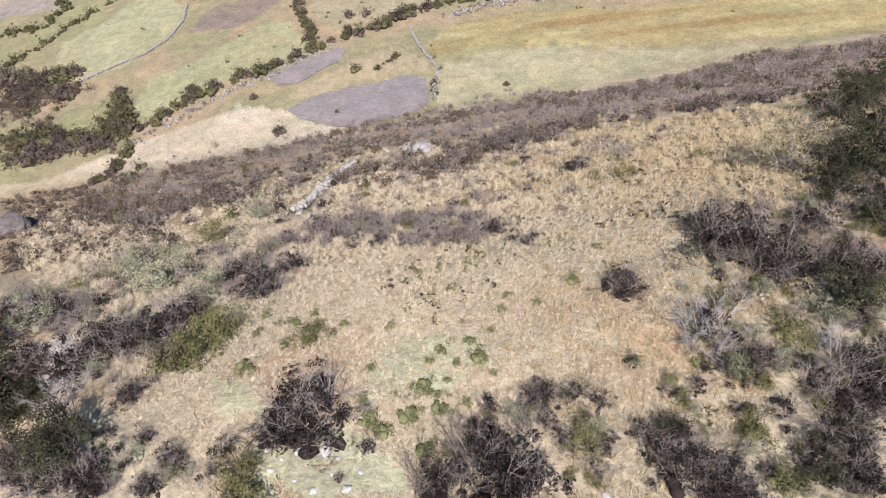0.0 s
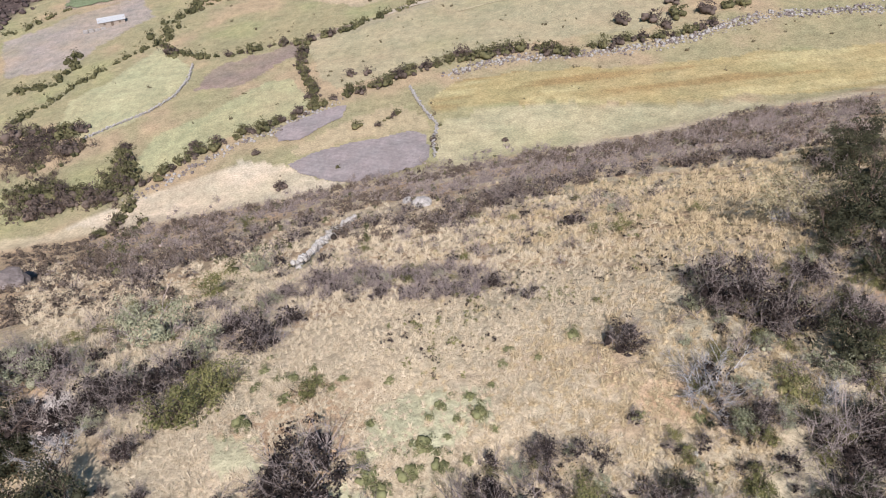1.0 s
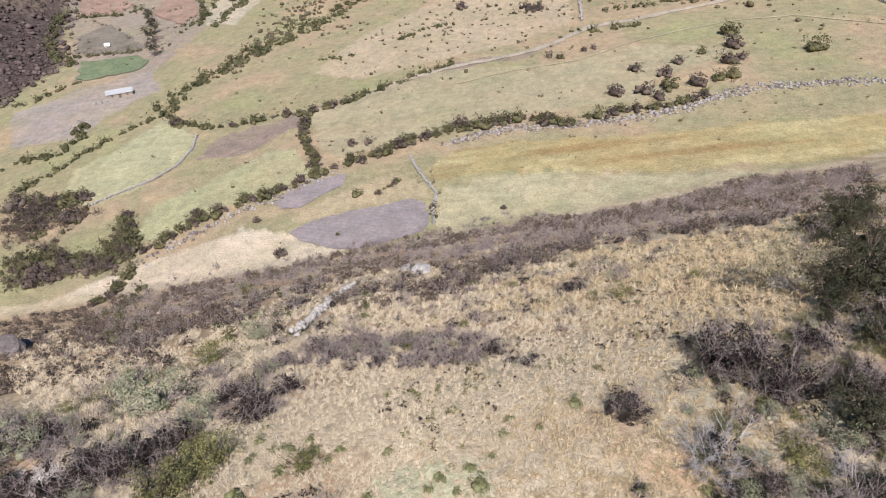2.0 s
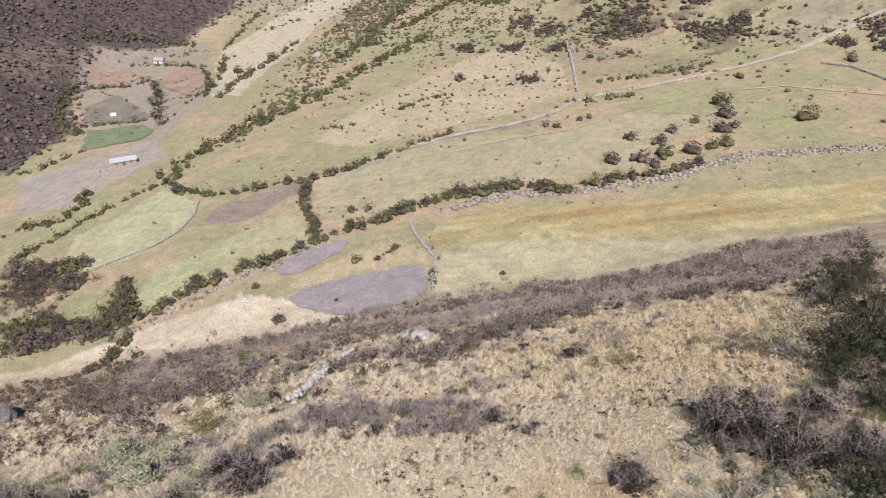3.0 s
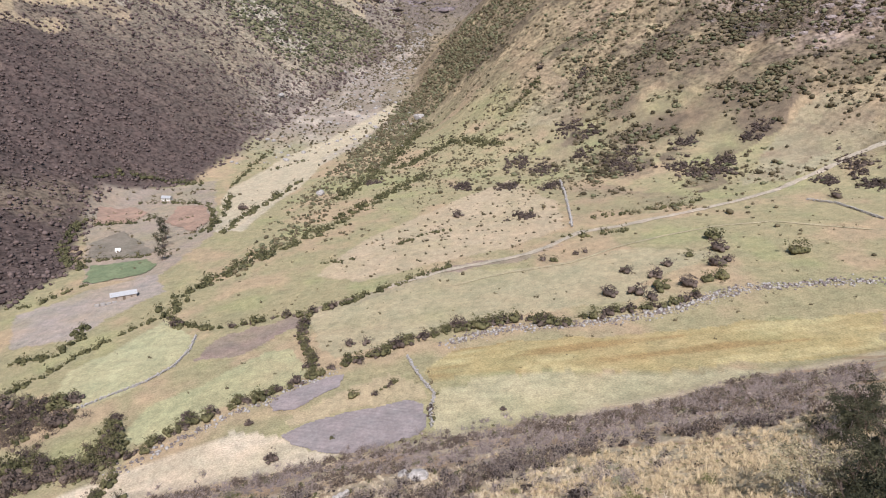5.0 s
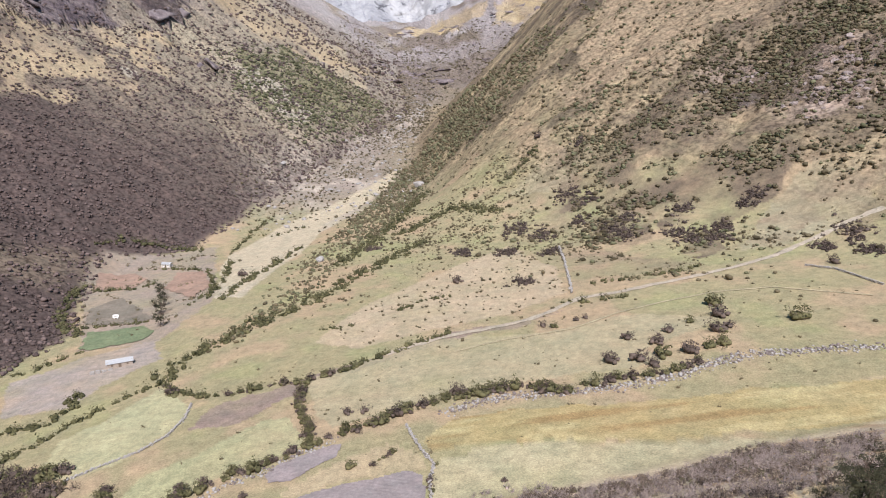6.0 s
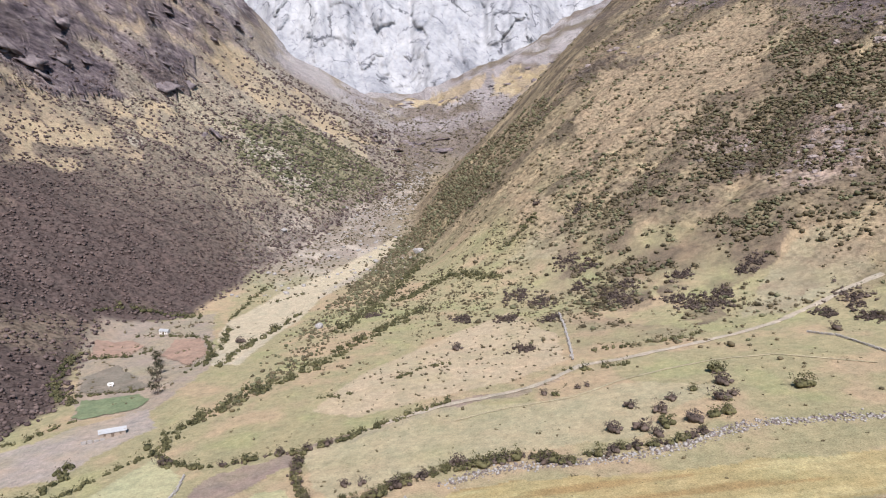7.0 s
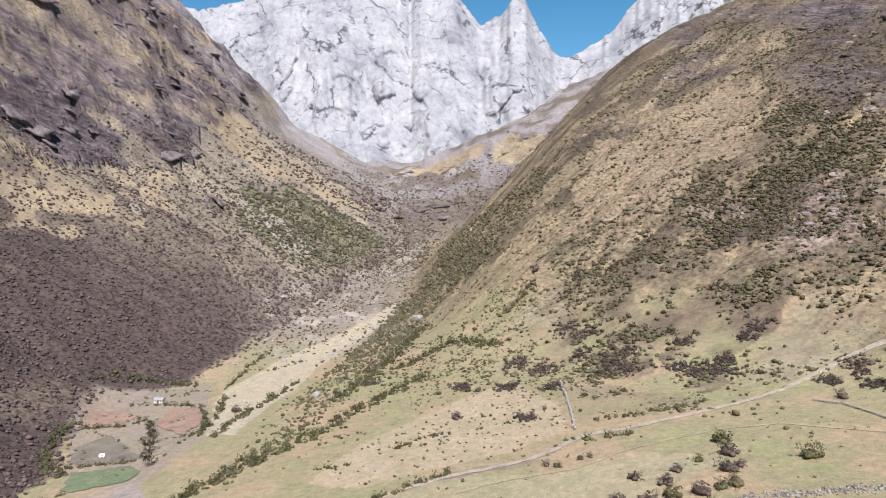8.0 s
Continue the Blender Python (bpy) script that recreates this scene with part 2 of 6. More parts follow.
BUSH_SLOPE = {
    "dense": [(-54.4, 71.8), (-71.8, 114.3), (-47.7, 116.2), (-23.2, 122.7), (-0.5, 126.9), (15.0, 132.3), (42.5, 119.8), (72.2, 137.6), (83.7, 116.1), (49.5, 65.1), (41.3, 68.2), (30.8, 65.3), (18.4, 67.3), (7.8, 64.1), (3.8, 53.6), (-2.5, 50.1), (-8.1, 54.2), (-14.3, 42.5), (-17.7, 37.5), (-26.0, 42.4)],
    "left_spots": [(-38.2, 37.5), (-97.5, 109.7), (-77.0, 109.0), (-49.9, 74.7), (-28.3, 49.4), (-21.8, 39.2), (-31.3, 39.2)],
}
FARM = {
    "shed": [(-123, 244)],
    "cottage": [(-170, 413)],
    "ruin": [(-128, 239)],
    "hut": [(-156, 312)],
    "trees": [(-125, 290), (-134, 311), (-138, 326), (-147, 344)],
}
SCRUB = {
    "spur_strip": [(-84, 266), (-75, 326), (-87, 409), (-79, 547), (-42, 688), (12, 904), (42, 831), (48, 766), (24, 614), (3, 593), (-32, 517), (-54, 370), (-67, 290)],
    "right_dark": [(88, 469), (129, 478), (182, 520), (238, 554), (295, 578), (318, 495), (226, 342), (194, 350), (174, 344), (150, 340), (121, 302), (108, 301), (123, 362), (88, 322), (73, 340), (75, 399)],
    "right_upper": [(56, 532), (104, 679), (178, 792), (391, 921), (444, 701), (320, 494), (238, 554), (129, 478), (88, 469)],
    "right_low": [(10, 467), (56, 532), (88, 469), (75, 399), (73, 340), (108, 301), (178, 341), (226, 342), (202, 304), (96, 268), (57, 263), (36, 340), (8, 369), (-32, 286), (-51, 279)],
    "right_rock": [(186, 453), (204, 491), (220, 456), (244, 474), (260, 435), (253, 399), (236, 381), (210, 386), (197, 428)],
    "spur_rows": [(-62, 300), (-20, 372), (40, 410), (70, 500), (60, 600), (20, 600), (-14, 560), (-36, 441)],
    "fan": [(-47, 258), (-19, 297), (62, 324), (51, 258), (5.0, 235.2), (-26.8, 234.2)],
}
TRACTS = {
    "crag_rock": [[(-537, 875), (-629, 1573), (-485, 1620), (-255, 1376), (-369, 1504), (-410, 1363), (-425, 1219), (-363, 1059), (-309, 856), (-345, 844), (-378, 812), (-393, 778), (-396, 675), (-422, 676), (-455, 734), (-450, 846), (-468, 908), (-495, 869), (-506, 820)]],
    "gold_grass": [[(-493, 798), (-489, 858), (-467, 891), (-448, 841), (-455, 734)], [(-446, 892), (-418, 975), (-400, 968), (-425, 860)], [(-420, 672), (-389, 672), (-342, 709), (-301, 678), (-320, 609), (-343, 543)], [(-409, 1198), (-405, 1422), (-356, 1498), (-188, 1330), (-99, 1300), (-150, 1058), (-219, 1060), (-299, 1072), (-355, 1114)], [(-387, 766), (-332, 827), (-264, 915), (-299, 773), (-345, 726)]],
    "olive_side": [[(-272, 943), (-234, 1130), (-120, 1101), (-83, 1084), (-112, 885), (-150, 781), (-191, 790), (-231, 822)]],
    "scree": [[(-256, 899), (-233, 940), (-148, 844), (-169, 808), (-227, 855)], [(-319, 682), (-303, 710), (-289, 695), (-305, 668)], [(-175, 1612), (-119, 1758), (-14, 1245), (-32, 1168), (-87, 1272)]],
    "stony_valley": [[(-142, 495), (-175, 579), (-177, 708), (-152, 864), (-69, 1141), (1, 1120), (-48, 792), (-87, 600), (-111, 523)]],
    "valley_field": [[(-128, 384), (-136, 435), (-125, 493), (-85, 587), (-41, 716), (-45, 642), (-86, 504), (-85, 408), (-99, 352), (-105, 326)]],
    "spur_belt": [[(-90, 251), (-86, 288), (-79, 357), (-76, 416), (-65, 499), (-42, 682), (-10, 781), (26, 778), (57, 595), (34, 594), (6, 608), (-17, 564), (-36, 441), (-54, 357), (-60, 317), (-72, 275), (-82, 254)], [(1, 880), (49, 815), (77, 772), (109, 764), (119, 685), (79, 614), (51, 583), (32, 582), (13, 614)]],
    "head_gold": [[(145, 2100), (119, 1893), (39, 1778), (-112, 1884), (-20, 2100)], [(166, 1900), (270, 1770), (202, 1576), (145, 1657)]],
    "tan_sweep": [[(168, 669), (236, 680), (312, 678), (258, 548), (207, 530), (169, 506), (129, 510), (98, 526), (100, 587), (128, 606)]],
    "short_grass": [[(-12.0, 17.4), (-9.2, 17.8), (-8.5, 16.0), (-10.1, 15.7)], [(-8.7, 14.3), (-5.6, 14.3), (-1.5, 12.6), (-1.5, 11.3), (-7.6, 11.5)], [(-4.0, 18.4), (-1.3, 20.2), (2.0, 19.6), (2.0, 17.4), (-0.1, 16.0), (-3.2, 15.9)]],
    "left_tan": [[(-34, 30), (-60, 45), (-140, 112), (-97, 116), (-77, 112), (-45, 78), (-18, 42)]],
    "orange_soil": [[(-47.4, 61.2), (-40.8, 74.7), (-25.9, 67.2), (-19.9, 51.8), (-26.0, 48.4), (-36.0, 46.4)]],
    "pale_bank": [[(-25.5, 22.6), (-21.9, 23.3), (-18.9, 19.0), (-23.9, 20.4), (-25.5, 20.8)]],
    "left_thicket": [[(-127.9, 166.1), (-120.2, 170.6), (-101.4, 163.6), (-94.9, 153.4), (-100.9, 146.5), (-113.0, 140.9)], [(-109.8, 135.4), (-102.1, 137.6), (-101.0, 143.8), (-96.0, 131.2), (-80.6, 131.0), (-86.0, 146.7), (-80.2, 139.4), (-75.0, 128.9), (-78.2, 123.7), (-89.6, 124.8), (-96.3, 122.0), (-101.0, 120.8)], [(-51.9, 69.1), (-73.2, 115.5), (-73.5, 122.0), (-68.8, 117.1), (-39.7, 56.5)]],
    "pink_rock": [[(236, 465), (253, 456), (261, 424), (235, 386), (209, 391), (216, 425)], [(202, 486), (221, 483), (206, 438), (191, 448)]],
    "corner_crag": [[(440, 819), (468, 730), (302, 464), (299, 504), (328, 563), (336, 631), (392, 787)], [(251, 781), (326, 827), (321, 782), (260, 752)], [(162, 745), (186, 721), (174, 685), (157, 696)]],
}
OUTCROPS = [(195.9, 460.2, 20.6), (209.5, 456.8, 12.4), (231.7, 421.7, 27.7), (229.2, 398.3, 30.2), (216.5, 405.3, 18.9), (237.1, 395.2, 18.9), (318.6, 506.6, 34.6), (168.8, 722.2, 30.6), (306.7, 795.2, 28.5), (269.1, 777.9, 27.4), (383.4, 652.4, 25.3), (247.9, 439.2, 24.8)]


# ---- numbers: noise, terrain ----
def lattice(ix, iy, seed):
    h = (ix.astype(np.int64) * 374761393 + iy.astype(np.int64) * 668265263 + seed * 974711) & 0xFFFFFFFF
    h = ((h ^ (h >> 13)) * 1274126177) & 0xFFFFFFFF
    h = ((h ^ (h >> 16)) * 2246822519) & 0xFFFFFFFF
    return (h ^ (h >> 15)) / 4294967295.0


def value_noise(x, y, seed=0):
    fx, fy = np.floor(x), np.floor(y)
    u, v = x - fx, y - fy
    u, v = u * u * (3 - 2 * u), v * v * (3 - 2 * v)
    a, b = lattice(fx, fy, seed), lattice(fx + 1, fy, seed)
    c, d = lattice(fx, fy + 1, seed), lattice(fx + 1, fy + 1, seed)
    return (a + (b - a) * u) * (1 - v) + (c + (d - c) * u) * v


def fbm(x, y, octaves=4, seed=0):
    total, weight, amount = 0, 0, 1.0
    for k in range(octaves):
        total = total + amount * value_noise(x * 2 ** k + 17.3 * k, y * 2 ** k - 9.1 * k, seed + k)
        weight += amount
        amount *= 0.5
    return total / weight - 0.5


def ridged(x, y, octaves=4, seed=0):
    total, weight, amount = 0, 0, 1.0
    for k in range(octaves):
        total = total + amount * (1 - np.abs(2 * value_noise(x * 2 ** k + 5.7 * k, y * 2 ** k + 3.1 * k, seed + k) - 1))
        weight += amount
        amount *= 0.5
    return total / weight


def smax(a, b, k):
    h = np.clip(0.5 + 0.5 * (a - b) / k, 0, 1)
    return b + (a - b) * h + k * h * (1 - h)


def smin(a, b, k):
    return -smax(-a, -b, k)


def step(a, b, v):
    u = np.clip((v - a) / (b - a), 0, 1)
    return u * u * (3 - 2 * u)


def valley_foot(y):
    return np.interp(y, [0, 300, 420, 560, 1095, 2000, 6000], [-222, -192, -194, -150, -48, -135, -700])


def scrub_edge(y):
    """Where the mountainside's scrub meets the farm plots: like the foot of the slope, but winding."""
    return np.interp(y, [0, 200, 290, 330, 395, 425, 460, 560, 1095, 2000, 6000], [-225, -184, -168, -186, -208, -212, -172, -152, -50, -135, -700])


def spur_base(y):
    """Where the spur's steep valley side meets the floor."""
    return np.interp(y, [0, 560, 800, 1100, 2000], [-70, -20, -32, -16, 130])


def landforms(x, y):
    """Height of each large form: near hill, fields and spur, left mountainside, and how far up that side a place lies."""
    hillside = smin(-28.3 + 0.10 * x - 0.08 * (y - 22), -13.1 - 0.653 * y + 0.219 * x, 5)
    fields = -95 + 0.13 * x - 0.05 * (y - 143)
    spur = -17 + 0.45 * (x - 204) + 0.35 * (y - 478)
    level = np.interp(y, [0, 450, 1100, 2000, 6000], [-118, -134, -98, 62, 300])
    bank = level + 1.05 * (x - spur_base(y))
    behind = y - 1030
    high = step(-40, 60, spur - fields)
    spur = smin(spur + 12, bank, 40) - 0.35 * (behind + np.sqrt(behind * behind + 60 ** 2)) + high * (15 * fbm(x / 90, y / 90, 4, 21) + 12 * (ridged((x * 0.55 - y * 0.83) / 46, (x * 0.83 + y * 0.55) / 150, 4, 31) - 0.5) + 5 * fbm(x / 17, y / 17, 3, 33))
    shape = smax(fields, spur, 25)
    up = (valley_foot(y) - x) * 0.978
    head = level + 0.45 * np.maximum(0, -up - 110) * np.clip((y - 1000) / 500, 0, 1)
    craggy = step(180, 420, up)
    side = level + 0.55 * np.maximum(0, up) + 0.5 * np.maximum(0, up - 260) - 1.3 * np.maximum(0, y - 1850)
    side = side + step(0, 60, up) * 14 * fbm(x / 120, y / 120, 4, 41)
    side = side + step(10, 80, up) * (11 * (ridged((y + 0.25 * x) / 48, up / 160, 3, 45) - 0.5) + 5 * fbm(x / 18, y / 18, 3, 47))
    side = side + craggy * (38 * (ridged((y + 0.3 * x) / 62, up / 75, 4, 57) - 0.5) + 13 * (ridged(x / 22, y / 22, 3, 59) - 0.5))
    side = side + craggy * (120 * (ridged((x + 0.5 * y) / 230, (y - 0.4 * x) / 150, 5, 51) - 0.55) + 34 * fbm(x / 60, y / 60, 4, 55))
    head = head + step(800, 1300, y) * (40 * fbm(x / 160, y / 160, 5, 61) + 24 * (ridged(x / 60, y / 110, 4, 63) - 0.5))
    return hillside, smax(shape, smax(head, side, 12), 5), up


def ground_height(x, y):
    x, y = np.asarray(x, float), np.asarray(y, float)
    hillside, rest, up = landforms(x, y)
    far = np.hypot(x, y)
    close = 1 - step(60, 140, far)
    bumps = close * (0.9 * fbm(x / 9, y / 9, 3, 3) + 0.35 * fbm(x / 1.6, y / 1.6, 3, 7)) + (1 - close) * 1.3 * fbm(x / 30, y / 30, 4, 11)
    # a gully with a steep bank beside the knoll
    gully = np.exp(-(((x + 24.5) / 3.2) ** 2 + ((y - 18.0) / 3.5) ** 2)) * 9.0
    return EYE + smax(hillside, rest, 4) + bumps - gully


def height(x, y):
    return float(ground_height(np.array([x]), np.array([y]))[0])


def inside(polygon, x, y):
    result = np.zeros(x.shape, bool)
    px, py = np.array([p[0] for p in polygon]), np.array([p[1] for p in polygon])
    box = (x > px.min()) & (x < px.max()) & (y > py.min()) & (y < py.max())
    xs, ys = x[box], y[box]
    r = np.zeros(xs.shape, bool)
    j = len(polygon) - 1
    for i in range(len(polygon)):
        with np.errstate(divide="ignore", invalid="ignore"):
            cross = ((py[i] > ys) != (py[j] > ys)) & (xs < (px[j] - px[i]) * (ys - py[i]) / (py[j] - py[i]) + px[i])
        r ^= cross
        j = i
    result[box] = r
    return result


def tract(key, x, y, wander=0.0, seed=300):
    """Whether a place lies in one of a tract's patches, whose edges wander."""
    wx, wy = x + wander * fbm(x / 26, y / 40, 5, seed), y + 2 * wander * fbm(x / 26, y / 40, 5, seed + 7)
    return np.maximum.reduce([inside(p, wx, wy) for p in TRACTS[key]]) * 1.0


def line_distance(points, x, y):
    best = np.full(x.shape, 1e9)
    for (ax, ay), (bx, by) in zip(points, points[1:]):
        dx, dy = bx - ax, by - ay
        u = np.clip(((x - ax) * dx + (y - ay) * dy) / (dx * dx + dy * dy + 1e-9), 0, 1)
        best = np.minimum(best, np.hypot(x - ax - u * dx, y - ay - u * dy))
    return best


def resample(points, gap):
    pts = np.array(points, float)
    seg = np.hypot(*np.diff(pts, axis=0).T)
    along = np.concatenate([[0], np.cumsum(seg)])
    s = np.arange(0, along[-1] + 1e-6, gap)
    return np.stack([np.interp(s, along, pts[:, 0]), np.interp(s, along, pts[:, 1])], 1)


def scatter(polygon, count, rng):
    px, py = [p[0] for p in polygon], [p[1] for p in polygon]
    got = np.zeros((0, 2))
    for _ in range(40):
        c = np.stack([rng.uniform(min(px), max(px), count * 2), rng.uniform(min(py), max(py), count * 2)], 1)
        got = np.concatenate([got, c[inside(polygon, c[:, 0], c[:, 1])]])
        if len(got) >= count:
            break
    return got[:count]


# ---- materials ----
def nodes_of(name, rough=0.9, spec=0.2):
    m = bpy.data.materials.new(name)
    m.use_nodes = True
    nt = m.node_tree
    b = nt.nodes["Principled BSDF"]
    b.inputs["Roughness"].default_value = rough
    b.inputs["Specular IOR Level"].default_value = spec
    return m, nt, b


def noise_node(nt, scale, detail=4, rough=0.6, vector=None):
    n = nt.nodes.new("ShaderNodeTexNoise")
    n.inputs["Scale"].default_value, n.inputs["Detail"].default_value, n.inputs["Roughness"].default_value = scale, detail, rough
    if vector is not None:
        nt.links.new(vector, n.inputs["Vector"])
    return n


def ramp_node(nt, fac, stops):
    r = nt.nodes.new("ShaderNodeValToRGB")
    while len(r.color_ramp.elements) < len(stops):
        r.color_ramp.elements.new(0.5)
    for e, (p, c) in zip(r.color_ramp.elements, stops):
        e.position, e.color = p, (*c, 1) if len(c) == 3 else (c[0], c[0], c[0], 1)
    nt.links.new(fac, r.inputs[0])
    return r


def mix_node(nt, mode, fac, a, b):
    m = nt.nodes.new("ShaderNodeMix")
    m.data_type, m.blend_type = "RGBA", mode
    for sock, value in ((m.inputs[0], fac), (m.inputs[6], a), (m.inputs[7], b)):
        if isinstance(value, (int, float)):
            sock.default_value = value
        elif isinstance(value, tuple):
            sock.default_value = (*value, 1)
        else:
            nt.links.new(value, sock)
    return m.outputs[2]


def place_vector(nt):
    return nt.nodes.new("ShaderNodeNewGeometry").outputs["Position"]


def bump_node(nt, fac, strength, distance, b):
    k = nt.nodes.new("ShaderNodeBump")
    k.inputs["Strength"].default_value, k.inputs["Distance"].default_value = strength, distance
    nt.links.new(fac, k.inputs["Height"])
    nt.links.new(k.outputs[0], b.inputs["Normal"])


def earth_material(name, attribute=None, colour=(0.3, 0.25, 0.17), fine=2.2, coarse=0.12, contrast=0.4, relief=0.25):
    m, nt, b = nodes_of(name, 0.95, 0.1)
    at = place_vector(nt)
    base = colour
    if attribute:
        a = nt.nodes.new("ShaderNodeAttribute")
        a.attribute_name = attribute
        base = a.outputs["Color"]
    n1, n2, n3 = noise_node(nt, fine, 6, 0.7, at), noise_node(nt, coarse, 5, 0.6, at), noise_node(nt, fine * 0.18, 4, 0.65, at)
    lo, hi = 1 - contrast, 1 + contrast
    c = mix_node(nt, "MULTIPLY", 1.0, base, ramp_node(nt, n1.outputs[0], [(0.28, (lo, lo, lo)), (0.72, (hi, hi, hi))]).outputs[0])
    c = mix_node(nt, "MULTIPLY", 1.0, c, ramp_node(nt, n2.outputs[0], [(0.3, (0.86, 0.90, 0.88)), (0.7, (1.12, 1.07, 1.04))]).outputs[0])
    c = mix_node(nt, "MULTIPLY", 1.0, c, ramp_node(nt, n3.outputs[0], [(0.3, (0.80, 0.80, 0.79)), (0.7, (1.17, 1.16, 1.14))]).outputs[0])
    height_in = n1.outputs[0]
    if attribute:
        # bare rock in slanting bands breaks through where the slope is craggy
        turn = nt.nodes.new("ShaderNodeMapping")
        turn.inputs["Rotation"].default_value = (0.0, radians(-35), 0.0)
        nt.links.new(at, turn.inputs["Vector"])
        flat = nt.nodes.new("ShaderNodeMapping")
        flat.inputs["Scale"].default_value = (0.25, 0.2, 1.25)
        nt.links.new(turn.outputs[0], flat.inputs["Vector"])
        r1, r2 = noise_node(nt, 0.021, 12, 0.8, flat.outputs[0]), noise_node(nt, 0.17, 9, 0.75, flat.outputs[0])
        # specks of scrub and bare soil where the slope is wild
        s = nt.nodes.new("ShaderNodeAttribute")
        s.attribute_name = "wild"
        specks = ramp_node(nt, noise_node(nt, 0.32, 7, 0.72, at).outputs[0], [(0.40, (0.42, 0.40, 0.40)), (0.52, (1.0, 1.0, 1.0)), (0.66, (1.3, 1.26, 1.2))]).outputs[0]
        c = mix_node(nt, "MULTIPLY", s.outputs["Fac"], c, specks)
        both = nt.nodes.new("ShaderNodeMath")
        both.operation = "MULTIPLY_ADD"
        nt.links.new(noise_node(nt, 0.0055, 4, 0.6, flat.outputs[0]).outputs[0], both.inputs[0])
        both.inputs[1].default_value = 1.0
        nt.links.new(r1.outputs[0], both.inputs[2])
        rock = ramp_node(nt, r2.outputs[0], [(0.36, (0.06, 0.05, 0.06)), (0.48, (0.165, 0.132, 0.145)), (0.58, (0.29, 0.24, 0.235)), (0.7, (0.52, 0.47, 0.44))]).outputs[0]
        amount = nt.nodes.new("ShaderNodeMath")
        amount.operation = "MULTIPLY"
        nt.links.new(a.outputs["Alpha"], amount.inputs[0])
        halved = nt.nodes.new("ShaderNodeMath")
        halved.operation = "MULTIPLY"
        halved.inputs[1].default_value = 0.5
        nt.links.new(both.outputs[0], halved.inputs[0])
        nt.links.new(ramp_node(nt, halved.outputs[0], [(0.468, (0.0,)), (0.502, (1.0,))]).outputs[0], amount.inputs[1])
        c = mix_node(nt, "MIX", amount.outputs[0], c, rock)
        hatch = ramp_node(nt, noise_node(nt, 0.22, 9, 0.78, flat.outputs[0]).outputs[0], [(0.36, (0.45, 0.43, 0.44)), (0.5, (1.0, 1.0, 1.0)), (0.64, (1.4, 1.37, 1.33))]).outputs[0]
        c = mix_node(nt, "MULTIPLY", a.outputs["Alpha"], c, hatch)
        far = nt.nodes.new("ShaderNodeMath")
        far.operation = "MULTIPLY_ADD"
        nt.links.new(r2.outputs[0], far.inputs[0])
        scaled = nt.nodes.new("ShaderNodeMath")
        scaled.operation = "MULTIPLY"
        nt.links.new(a.outputs["Alpha"], scaled.inputs[0])
        scaled.inputs[1].default_value = 90.0
        nt.links.new(scaled.outputs[0], far.inputs[1])
        nt.links.new(n1.outputs[0], far.inputs[2])
        height_in = far.outputs[0]
    nt.links.new(c, b.inputs["Base Color"])
    bump_node(nt, height_in, 0.8, relief, b)
    return m


def plant_material(name, dark, light, rough=0.85, patch=0.25):
    """Leaves, twigs or blades: each island of the mesh takes its own tone, and each plant too."""
    m, nt, b = nodes_of(name, rough, 0.15)
    g = nt.nodes.new("ShaderNodeNewGeometry")
    o = nt.nodes.new("ShaderNodeObjectInfo")
    n = noise_node(nt, patch, 3, 0.6, g.outputs["Position"])
    add = nt.nodes.new("ShaderNodeMath")
    add.operation = "MULTIPLY_ADD"
    nt.links.new(g.outputs["Random Per Island"], add.inputs[0])
    add.inputs[1].default_value = 0.55
    half = nt.nodes.new("ShaderNodeMath")
    half.operation = "MULTIPLY_ADD"
    nt.links.new(n.outputs[0], half.inputs[0])
    half.inputs[1].default_value = 0.7
    tone = nt.nodes.new("ShaderNodeMath")
    tone.operation = "MULTIPLY_ADD"
    nt.links.new(o.outputs["Random"], tone.inputs[0])
    tone.inputs[1].default_value, tone.inputs[2].default_value = 0.25, -0.25
    nt.links.new(tone.outputs[0], half.inputs[2])
    nt.links.new(half.outputs[0], add.inputs[2])
    mid = tuple((p + q) / 2 for p, q in zip(dark, light))
    nt.links.new(ramp_node(nt, add.outputs[0], [(0.1, dark), (0.5, mid), (0.95, light)]).outputs[0], b.inputs["Base Color"])
    return m


